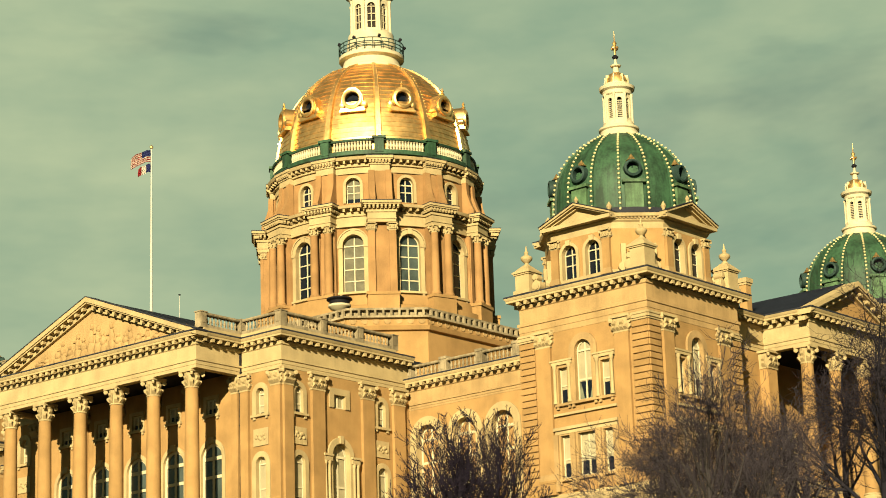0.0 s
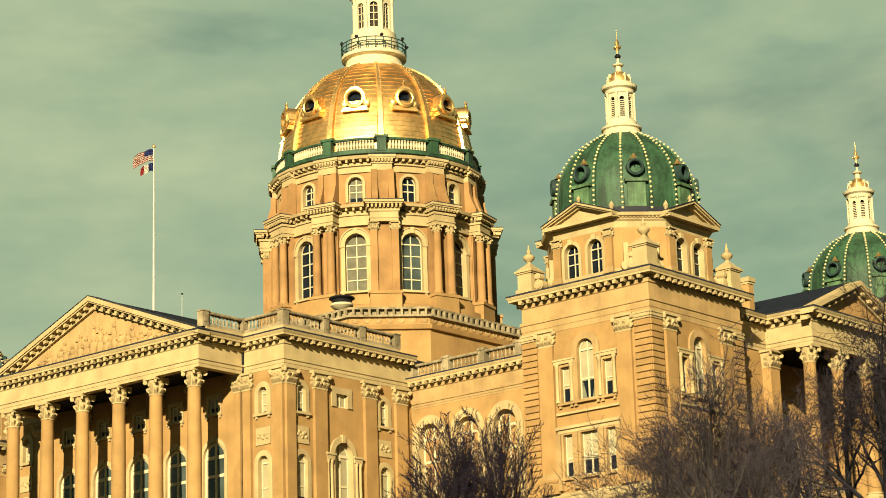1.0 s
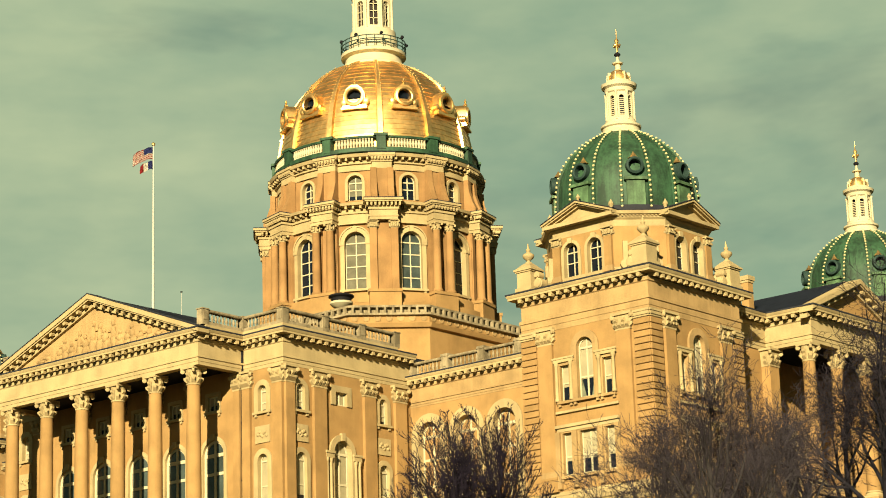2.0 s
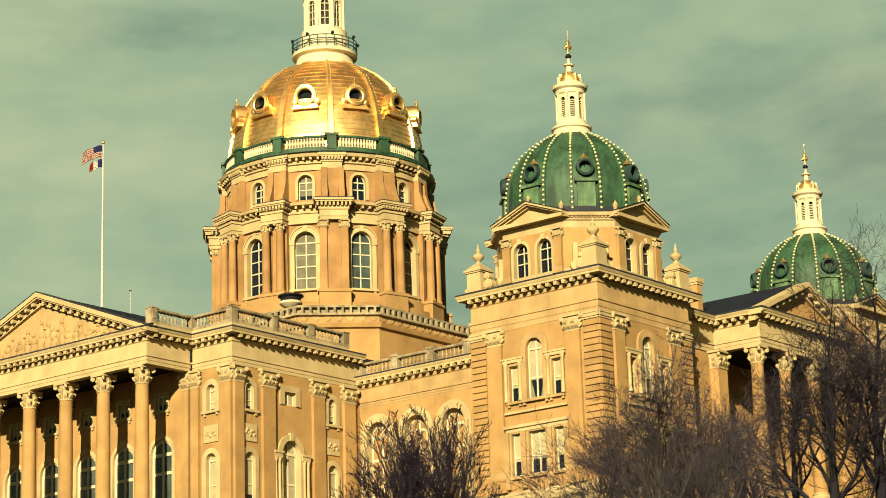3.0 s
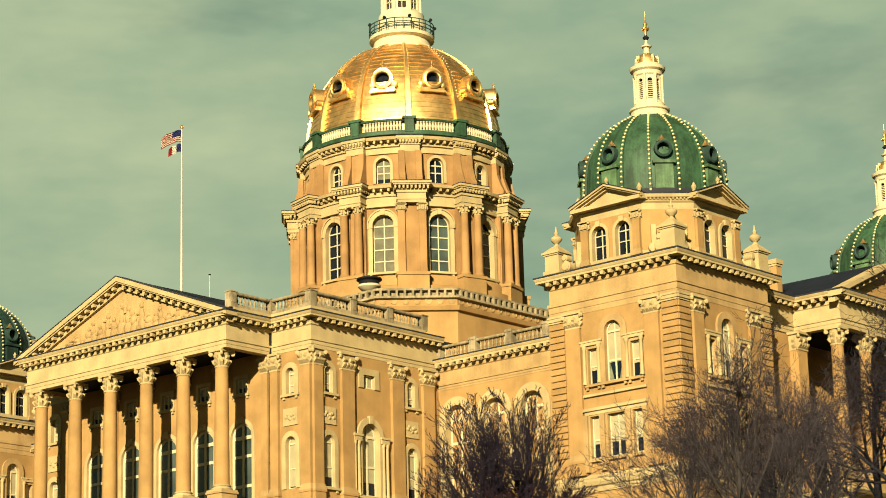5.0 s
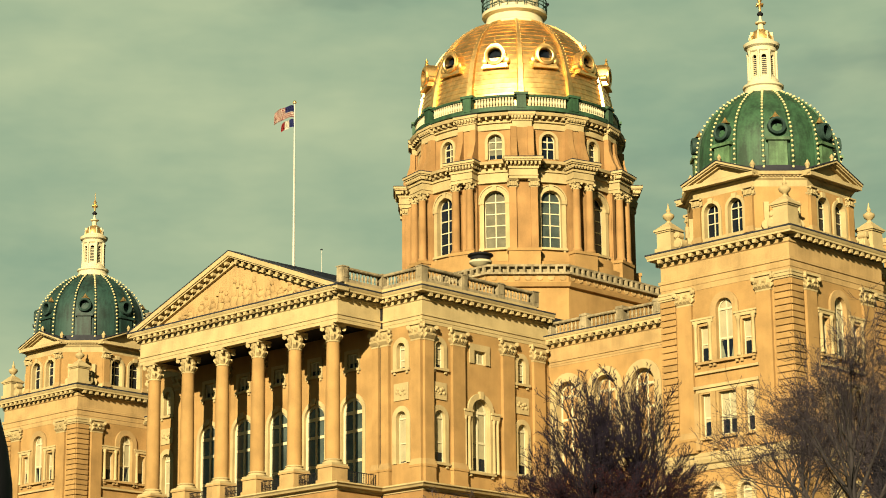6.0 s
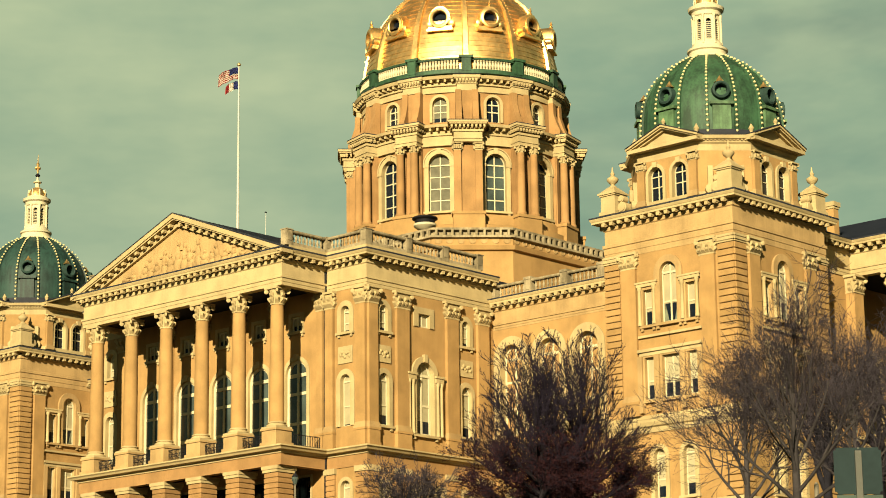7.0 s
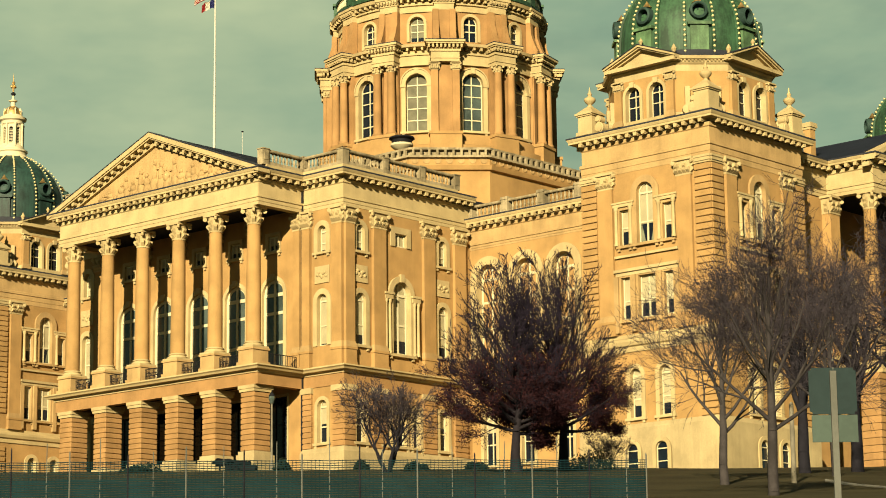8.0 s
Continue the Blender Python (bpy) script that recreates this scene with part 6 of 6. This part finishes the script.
def make_tree(at, h, spread, seed, label, trunk_r=0.2, fork=0.22, limbs=7, depth=5, up=0.35, bark=None, twig=None, fine=0.012, kids=(4, 4, 4, 4), leaves=0, low=0.0, lean=(0, 0), stems=1, droop=0.0, wander=1.0, ang=(0.4, 0.95), limb=0.62):
    """A bare tree: trunk, rising limbs that fork again and again, and a haze of twigs."""
    rnd = random.Random(seed)
    root = thing("tree", at, label, "tree", "bare trees on the lawn")
    big, small, tips = [], [], []

    def rand_dir():
        return Vector((rnd.gauss(0, 1), rnd.gauss(0, 1), rnd.gauss(0, 1))).normalized()

    def grow(p, d, length, r, level):
        n = 4 if level < 2 else (3 if level < 4 else 2)
        pts = [(p, r)]
        for i in range(n):
            d = (d + rand_dir() * (0.16 + 0.03 * level) * wander + Vector((0, 0, up * (0.16 if level < 3 else 0.05) - droop * (level > 2)))).normalized()
            p = p + d * (length / n)
            rr = max(fine, r * (1 - 0.6 * (i + 1) / n))
            (big if level < 3 else small).append((pts[-1][0], p, pts[-1][1], rr))
            pts.append((p, rr))
        if level >= depth:
            tips.append(p)
            return
        k = kids[min(level, len(kids) - 1)]
        for j in range(k + (rnd.random() < 0.4)):
            t = 0.3 + 0.7 * (j + rnd.random()) / (k + 0.5)
            i = min(n - 1, int(t * n))
            q, qr = pts[i][0].lerp(pts[i + 1][0], min(1, t * n - i)), pts[i + 1][1]
            side = (rand_dir() + Vector((0, 0, 0.15))).normalized()
            side = (side - d * side.dot(d)).normalized()
            turn = rnd.uniform(*ang)
            nd = (d * math.cos(turn) + side * math.sin(turn)).normalized()
            grow(q, nd, length * rnd.uniform(0.5, 0.72), max(fine, qr * rnd.uniform(0.55, 0.8)), level + 1)

    for st in range(stems):
        p0 = Vector((0, 0, -0.4))
        d0 = Vector((lean[0], lean[1], 1)).normalized()
        if stems > 1:
            d0 = (d0 + Vector((math.cos(2.4 * st), math.sin(2.4 * st), 0)) * 0.35).normalized()
        th = h * fork + 0.4
        p1 = p0 + d0 * th * 0.5 + Vector((rnd.gauss(0, 0.03), rnd.gauss(0, 0.03), 0))
        p2 = p1 + d0 * th * 0.5 + Vector((rnd.gauss(0, 0.05), rnd.gauss(0, 0.05), 0))
        big.append((p0, p0 + d0 * 0.5, trunk_r * 1.45, trunk_r * 1.1))
        big.append((p0 + d0 * 0.5, p1, trunk_r * 1.1, trunk_r))
        big.append((p1, p2, trunk_r, trunk_r * 0.92))
        for i in range(limbs):
            a = 2.399 * i + rnd.uniform(-0.3, 0.3)
            e = spread * rnd.uniform(0.65, 1.1) * (0.35 + 0.65 * ((i + 1) / limbs if low == 0 else 1 - 0.6 * i / limbs))
            f = i / max(1, limbs - 1)
            start = p2.lerp(p2 + d0 * h * (0.25 + low), f * 0.9)
            reach = (h - start.z) * rnd.uniform(0.62, 0.86)
            tilt = Vector((math.cos(a) * e, math.sin(a) * e, 1.0 if low == 0 else 0.25 + 1.3 * f)).normalized()
            grow(start, tilt, reach * 0.62, trunk_r * (limb - 0.2 * f), 1)
        big.append((p2, p2 + d0 * h * (0.25 + low), trunk_r * 0.9, trunk_r * 0.3))
        grow(p2 + d0 * h * (0.25 + low) * 0.9, d0, h * 0.28, trunk_r * 0.35, 1)
    tubes("trunk", big, 6, bark or BARK, root, "trunk and main limbs")
    tubes("crown", small, 3, twig or TWIG, root, "fine bare twigs", True)
    if leaves:
        verts, faces = [], []
        for k in range(leaves):
            p = rnd.choice(tips) + rand_dir() * 0.3
            if p.z > h * (0.25 + 0.45 * rnd.random()):
                continue
            a, b = rand_dir() * 0.09, rand_dir() * 0.07
            n = len(verts)
            verts += [p - a, p + b, p + a, p - b]
            faces.append((n, n + 1, n + 2, n + 3))
        me = bpy.data.meshes.new("dry_leaves")
        me.from_pydata(verts, [], faces)
        me.materials.append(RUST)
        ob = new("dry_leaves", me)
        ob.parent = root
        ob["label"], ob["kind"] = "clinging rust-brown dry leaves", "stuff"
    return root


def make_oak(at, h, seed, label, trunk_r, n_limbs, leaves, bias):
    """A dense oval oak: a straight leader with rising limbs all the way up, fine dark twigs and dry leaves."""
    rnd = random.Random(seed)
    root = thing("tree", at, label, "tree", "bare trees on the lawn")
    big, small, tips = [], [], []

    def rand_dir():
        return Vector((rnd.gauss(0, 1), rnd.gauss(0, 1), rnd.gauss(0, 1))).normalized()

    def grow(p, d, length, r, level, thick):
        n = 4 if level < 2 else 3
        pts = [(p, r)]
        for i in range(n):
            d = (d + rand_dir() * (0.07 + 0.035 * level) + Vector((0, 0, 0.05))).normalized()
            q = p + d * (length / n)
            rr_ = max(0.012, r * (1 - 0.7 * (i + 1) / n))
            (big if level < 2 else small).append((p, q, pts[-1][1], rr_))
            pts.append((q, rr_))
            p = q
        if level >= 4:
            tips.append(p)
            return
        k = max(3, round((0, 14, 9, 5)[level] * thick))
        for j in range(k):
            t = 0.18 + 0.82 * (j + rnd.random()) / k
            i = min(n - 1, int(t * n))
            q = pts[i][0].lerp(pts[i + 1][0], t * n - i)
            side = rand_dir()
            side = (side - d * side.dot(d)).normalized()
            a = rnd.uniform(0.3, 0.75)
            grow(q, d * math.cos(a) + side * math.sin(a), length * rnd.uniform(0.34, 0.52) * (1.15 - 0.4 * t), max(0.011, pts[i + 1][1] * 0.6), level + 1, thick)

    lead = [Vector((rnd.gauss(0, 0.06) * i, rnd.gauss(0, 0.06) * i, -0.4 + h * 0.72 * i / 6)) for i in range(7)]
    for i in range(6):
        big.append((lead[i], lead[i + 1], trunk_r * (1 - 0.15 * i) * (1.3 if i == 0 else 1), trunk_r * (0.85 - 0.15 * i)))
    for i in range(n_limbs):
        f = (i + 0.5) / n_limbs
        z = h * (0.19 + 0.46 * f)
        k = min(5, int((z + 0.4) / (h * 0.72) * 6))
        p = lead[k].lerp(lead[k + 1], ((z + 0.4) / (h * 0.72) * 6) - k)
        a = 2.399 * i + rnd.uniform(-0.4, 0.4)
        el = radians(4 + 78 * f ** 0.8)
        ln = h * (0.33 + 0.12 * f - 0.06 * f * f) * rnd.uniform(0.8, 1.08) * (1 + bias * (math.sin(a) * 0.77 - math.cos(a) * 0.64))
        grow(p, Vector((math.cos(a) * math.cos(el), math.sin(a) * math.cos(el), math.sin(el))), ln, trunk_r * (0.32 - 0.16 * f), 1, 1.0 - 0.5 * f)
    tubes("trunk", big, 6, OAKBARK, root, "trunk and main limbs")
    tubes("crown", small, 3, OAKTWIG, root, "fine bare twigs", True)
    verts, faces = [], []
    for k in range(leaves):
        p = rnd.choice(tips) + rand_dir() * 0.25
        if p.z > h * (0.2 + 0.42 * rnd.random() ** 1.5):
            continue
        a, b = rand_dir() * 0.05, rand_dir() * 0.035
        n = len(verts)
        verts += [p - a, p + b, p + a, p - b]
        faces.append((n, n + 1, n + 2, n + 3))
    me = bpy.data.meshes.new("dry_leaves")
    me.from_pydata(verts, [], faces)
    me.materials.append(RUST)
    ob = new("dry_leaves", me)
    ob.parent = root
    ob["label"], ob["kind"] = "clinging rust-brown dry leaves", "stuff"


OAK = "dark bare oak with rust-brown dry leaves on its lower boughs"
GREY = "bare grey-barked tree with fine brown twigs on the lawn"
BIGD = "large dark bare tree with crooked limbs on the slope"
make_oak(spot(49.72, 127.5), 10.9, 3, OAK, 0.34, 42, 150000, 0.24)
make_oak(spot(50.86, 135.1), 11.4, 8, OAK, 0.34, 42, 150000, 0.0)
make_tree(spot(46.57, 132.3), 6.2, 0.9, 5, "small many-stemmed bare tree beside the pavilion", 0.13, 0.12, 4, 5, 0.25, BARKD, TWIG, 0.010, (3, 4, 4, 3), stems=3)
make_tree(spot(51.90, 143.6), 2.5, 1.3, 61, "low twiggy grey shrub against the base wall", 0.04, 0.1, 5, 5, 0.2, BARK, TWIG, 0.005, (3, 3, 4, 3), stems=3)
SLIM = dict(low=0.14, wander=0.8, ang=(0.35, 0.95), limb=0.44)
make_tree(spot(54.72, 88.8), 8.7, 0.62, 11, GREY, 0.17, 0.22, 13, 5, 0.4, BARK, TWIG, 0.0055, (6, 4, 4, 4), **SLIM)
make_tree(spot(55.88, 72.7), 9.0, 0.62, 14, GREY, 0.17, 0.22, 13, 5, 0.4, BARK, TWIG, 0.005, (5, 4, 4, 4), **SLIM)
make_tree(spot(56.64, 120.9), 11.5, 0.6, 17, BIGD, 0.3, 0.22, 7, 5, 0.35, BARKD, TWIGD, 0.008, (3, 4, 4, 3))
make_tree(spot(57.38, 98.3), 10.0, 0.62, 47, GREY, 0.17, 0.24, 13, 5, 0.4, BARK, TWIG, 0.007, (5, 4, 4, 3), **SLIM)
make_tree(spot(57.89, 132.3), 13.5, 0.65, 19, BIGD, 0.34, 0.22, 7, 5, 0.3, BARKD, TWIGD, 0.008, (3, 4, 4, 3))
GNARL = dict(low=0.1, wander=1.2, ang=(0.45, 1.1), limb=0.42)
make_tree(spot(59.15, 111.5), 13.3, 0.85, 23, BIGD, 0.28, 0.30, 11, 5, 0.2, BARKD, TWIGD, 0.008, (4, 4, 4, 3), **GNARL)
make_tree(spot(60.10, 105.8), 14.5, 0.62, 29, BIGD, 0.32, 0.30, 11, 5, 0.2, BARKD, TWIGD, 0.008, (4, 4, 4, 3), **GNARL)
make_tree(spot(61.26, 109.6), 15.5, 0.60, 31, BIGD, 0.36, 0.36, 11, 5, 0.2, BARKD, TWIGD, 0.007, (4, 5, 5, 4), **GNARL)
make_tree(spot(65.88, 105.8), 15.0, 0.66, 37, BIGD, 0.45, 0.42, 11, 5, 0.2, BARKD, TWIGD, 0.007, (4, 5, 5, 4), lean=(-0.20, 0.36), **GNARL)
make_tree(spot(65.57, 117.1), 15.5, 0.62, 41, BIGD, 0.36, 0.34, 11, 5, 0.2, BARKD, TWIGD, 0.007, (4, 5, 5, 4), **GNARL)

make_tree(spot(63.26, 120.9), 14.5, 0.62, 53, BIGD, 0.3, 0.34, 9, 5, 0.2, BARKD, TWIGD, 0.007, (4, 5, 5, 4), **GNARL)

# ---------- fence of green netting on the slope ----------
NET = material("dark_green_netting", (0.0035, 0.017, 0.021), 0.8, var=0.3, bump=0)
POST = material("galvanised_post", (0.08, 0.082, 0.07), 0.5, var=0.2, bump=0.1)
fx, fy, _ = spot(52.85, 62.0)
fence = thing("fence", (fx, fy, ground_z(fx, fy)), "temporary fence of dark green netting on steel posts", "fence")
run = Vector((-0.7071, 0.7071, 0))
SPAN = 1.5
for k in range(21):
    p = run * (SPAN * k)
    gz = ground_z(fx + p.x, fy + p.y) - ground_z(fx, fy)
    bm = bmesh.new()
    lathe(bm, [(0.022, -0.3), (0.02, 1.22 + 0.1 * ((k * 7) % 3)), (0.01, 1.27 + 0.1 * ((k * 7) % 3))], 6)
    part("post", bm, POST if k % 2 == 0 else BARKD, fence, m=Matrix.Translation((p.x, p.y, gz)))
    if k == 20:
        continue
    q = run * (SPAN * (k + 1))
    gq = ground_z(fx + q.x, fy + q.y) - ground_z(fx, fy)
    bm = bmesh.new()
    for i in range(18):
        z = 0.03 + 1.05 * i / 17
        hgt = 0.043 if i < 10 else 0.02
        a, b = Vector((p.x, p.y, gz + z)), Vector((q.x, q.y, gq + z))
        sag = Vector((0.02 * math.sin(i * 1.7 + k), 0, -0.02))
        mid = (a + b) / 2 + sag
        off = Vector((0.004, 0.004, 0))
        for s, e in ((a, mid), (mid, b)):
            v = [bm.verts.new(t) for t in (s - off, e - off, e - off + Vector((0, 0, hgt)), s - off + Vector((0, 0, hgt)), s + off, e + off, e + off + Vector((0, 0, hgt)), s + off + Vector((0, 0, hgt)))]
            for f in ((0, 1, 2, 3), (4, 7, 6, 5), (0, 4, 5, 1), (3, 2, 6, 7)):
                bm.faces.new([v[t] for t in f])
    for i in range(15):
        c = p.lerp(q, (i + 0.5) / 15)
        zz = gz + (gq - gz) * i / 15
        box(bm, c.x - 0.004, c.x + 0.004, c.y - 0.004, c.y + 0.004, zz, zz + 1.1)
    part("netting", bm, NET, fence)
    bm = bmesh.new()
    c = p.lerp(q, 0.35 + 0.3 * ((k * 5) % 7) / 7)
    lathe(bm, [(0.013, -0.3), (0.012, 1.3 + 0.1 * ((k * 3) % 4)), (0.008, 1.34 + 0.12 * ((k * 3) % 4))], 6)
    part("post", bm, POST, fence, m=Matrix.Translation((c.x, c.y, (gz + gq) / 2)))

# ---------- street furniture ----------
SIGN = material("grey_green_sign_back", (0.012, 0.022, 0.023), 0.6, var=0.15, scale=3, bump=0.1)
sx, sy, sz = spot(57.40, 34.0)
sign = thing("road_sign", (sx, sy, sz), "two grey-green sign plates seen from behind on a steel post", "sign")
ms = Matrix.Rotation(radians(-48), 4, "Z")
bm = bmesh.new()
top = EYE[2] + 34.0 * 0.1424 - sz
box(bm, -0.045, 0.045, -0.03, 0.03, -0.4, top, m=ms)
for k in range(24):
    box(bm, -0.012, 0.012, -0.033, -0.03, 0.4 + 0.12 * k, 0.43 + 0.12 * k, m=ms)
part("post", bm, POST, sign, "pale steel post")
bm = bmesh.new()
box(bm, -0.345, 0.335, 0.035, 0.045, top - 0.62, top + 0.05, m=ms)
bmesh.ops.bevel(bm, geom=[e for e in bm.edges if abs(e.verts[0].co.z - e.verts[1].co.z) < 1e-6 and (e.verts[0].co - e.verts[1].co).length < 0.02], offset=0.04, segments=3, affect="EDGES")
part("upper_plate", bm, SIGN, sign)
bm = bmesh.new()
box(bm, -0.32, 0.335, 0.035, 0.045, top - 1.02, top - 0.63, m=ms)
part("lower_plate", bm, material("pale_green_sign_back", (0.042, 0.060, 0.050), 0.6, var=0.15, scale=3, bump=0.1), sign)

px, py, pz = spot(65.12, 56.7)
WOOD = material("weathered_pole_wood", (0.12, 0.108, 0.08), 0.9, var=0.3, scale=1.5, bump=0.4)
upole = thing("utility_pole", (px, py, pz), "weathered pale utility pole with a lamp arm", "pole")
bm = bmesh.new()
ht = EYE[2] + 56.7 * 0.2487 - pz
lathe(bm, [(0.15, -0.5), (0.12, ht * 0.6), (0.095, ht - 0.5), (0.12, ht - 0.45), (0.12, ht - 0.1), (0.07, ht)], 14)
part("shaft", bm, WOOD, upole, "", True)
bm = bmesh.new()
for k in range(8):
    t0, t1 = k / 8, (k + 1) / 8
    a = Vector((1.6 * t0 * 0.67, -1.6 * t0 * 0.74, ht - 0.6 + 0.75 * math.sin(t0 * 1.6)))
    b = Vector((1.6 * t1 * 0.67, -1.6 * t1 * 0.74, ht - 0.6 + 0.75 * math.sin(t1 * 1.6)))
    lathe(bm, [(0.025, 0), (0.025, (b - a).length)], 6, m=Matrix.Translation(a) @ (b - a).to_track_quat("Z", "Y").to_matrix().to_4x4())
part("arm", bm, POST, upole)

lx, ly, lz = spot(43.77, 171.0)
lamp = thing("street_lamp", (lx, ly, lz), "slim lamp post with glass lantern beside the portico", "street lamp")
bm = bmesh.new()
lathe(bm, [(0.18, -0.3), (0.16, 0.5), (0.09, 0.7), (0.07, 4.9), (0.1, 5.0)], 10)
part("post", bm, WOOD, lamp, "", True)
bm = bmesh.new()
lathe(bm, [(0.12, 4.95), (0.24, 5.3), (0.22, 5.5)], 8)
part("lantern", bm, TEAL, lamp)
bm = bmesh.new()
lathe(bm, [(0.26, 5.5), (0.14, 5.68), (0.04, 5.8), (0.02, 6.0)], 8)
part("lantern_cap", bm, IRON, lamp)
lx, ly, lz = spot(56.38, 90.7)
pole2 = thing("lamp_post", (lx, ly, lz), "plain pale post on the lawn", "post")
bm = bmesh.new()
lathe(bm, [(0.12, -0.3), (0.1, 0.2), (0.09, 3.0), (0.04, 3.1)], 10)
part("shaft", bm, WOOD, pole2, "", True)


GUN = material("black_gun_iron", (0.003, 0.003, 0.004), 0.6, var=0.2, bump=0.1)


def make_cannon(at, turn):
    root = thing("cannon", at, "black iron cannon on a wheeled carriage beside the portico", "cannon", "cannons")
    root.rotation_euler = (0, 0, radians(turn))
    bm = bmesh.new()
    lathe(bm, [(0.16, -1.5), (0.2, -1.4), (0.16, -1.3), (0.26, 0.4), (0.3, 1.0), (0.12, 1.15), (0.1, 1.3)], 14, m=Matrix.Translation((0, 0, 1.15)) @ Matrix.Rotation(radians(-86), 4, "Y"))
    part("barrel", bm, GUN, root, "", True)
    bm = bmesh.new()
    box(bm, -0.3, 1.9, -0.28, -0.16, 0.55, 0.95)
    box(bm, -0.3, 1.9, 0.16, 0.28, 0.55, 0.95)
    box(bm, 0.0, 0.2, -0.75, 0.75, 0.6, 0.75)
    part("carriage", bm, GUN, root)
    for s in (-1, 1):
        bm = bmesh.new()
        mm = Matrix.Translation((0.1, s * 0.7, 0.68)) @ Matrix.Rotation(math.pi / 2, 4, "X")
        lathe(bm, [(0.6, -0.05), (0.68, -0.05), (0.68, 0.05), (0.6, 0.05)], 20, m=mm, hoop=True)
        lathe(bm, [(0.1, -0.1), (0.1, 0.1)], 8, m=mm)
        for k in range(5):
            box(bm, -0.62, 0.62, -0.03, 0.03, -0.03, 0.03, m=mm @ Matrix.Rotation(math.pi * k / 5, 4, "Z"))
        part("wheel", bm, GUN, root)


cx, cy, cz = spot(42.77, 166.3)
make_cannon((cx, cy, cz - 0.55), -60)

# unidentified dark shape close beside the viewpoint, built as a round-headed post
nx, ny, nz = spot(34.319, 3.0)
near = thing("roadside_post", (nx, ny, nz), "unidentified dark shape near the viewpoint, built as a round-headed post", "post")
bm = bmesh.new()
hc = EYE[2] + 3.0 * 0.1313 - nz
lathe(bm, [(0.0705, -0.2), (0.0705, hc)] + [(0.0705 * math.cos(radians(a)), hc + 0.187 * math.sin(radians(a))) for a in (15, 30, 45, 60, 75, 87)], 24)
part("shaft", bm, IRON, near, "", True)

# low clipped evergreens behind the fence
SHRUB = material("dark_evergreen_leaves", (0.012, 0.018, 0.012), 0.9, var=0.5, scale=2.0, bump=0)


def make_shrub(at, w, h, seed):
    rnd = random.Random(seed)
    root = thing("shrub", at, "low dark evergreen shrub on the lawn behind the fence", "shrub", "low shrubs behind the fence")
    verts, faces = [], []
    for k in range(900):
        d = Vector((rnd.gauss(0, 1), rnd.gauss(0, 1), abs(rnd.gauss(0, 1)))).normalized() * rnd.random() ** 0.4
        p = Vector((d.x * w, d.y * w, d.z * h * (0.85 + 0.3 * math.sin(d.x * 5 + seed))))
        a = Vector((rnd.gauss(0, 1), rnd.gauss(0, 1), rnd.gauss(0, 1))).normalized() * 0.09
        b = Vector((rnd.gauss(0, 1), rnd.gauss(0, 1), rnd.gauss(0, 1))).normalized() * 0.07
        n = len(verts)
        verts += [p - a, p + b, p + a, p - b]
        faces.append((n, n + 1, n + 2, n + 3))
    me = bpy.data.meshes.new("foliage")
    me.from_pydata(verts, [], faces)
    me.materials.append(SHRUB)
    ob = new("foliage", me)
    ob.parent = root
    ob["kind"] = "stuff"


for k, (az, dist, w, h) in enumerate(((40.63, 150, 1.4, 0.6), (44.03, 150, 0.6, 0.7), (45.95, 145, 0.5, 0.6), (47.29, 148, 0.8, 0.5), (48.73, 146, 0.8, 0.5), (51.50, 140, 1.6, 1.2))):
    make_shrub(spot(az, dist), w, h, 70 + k)
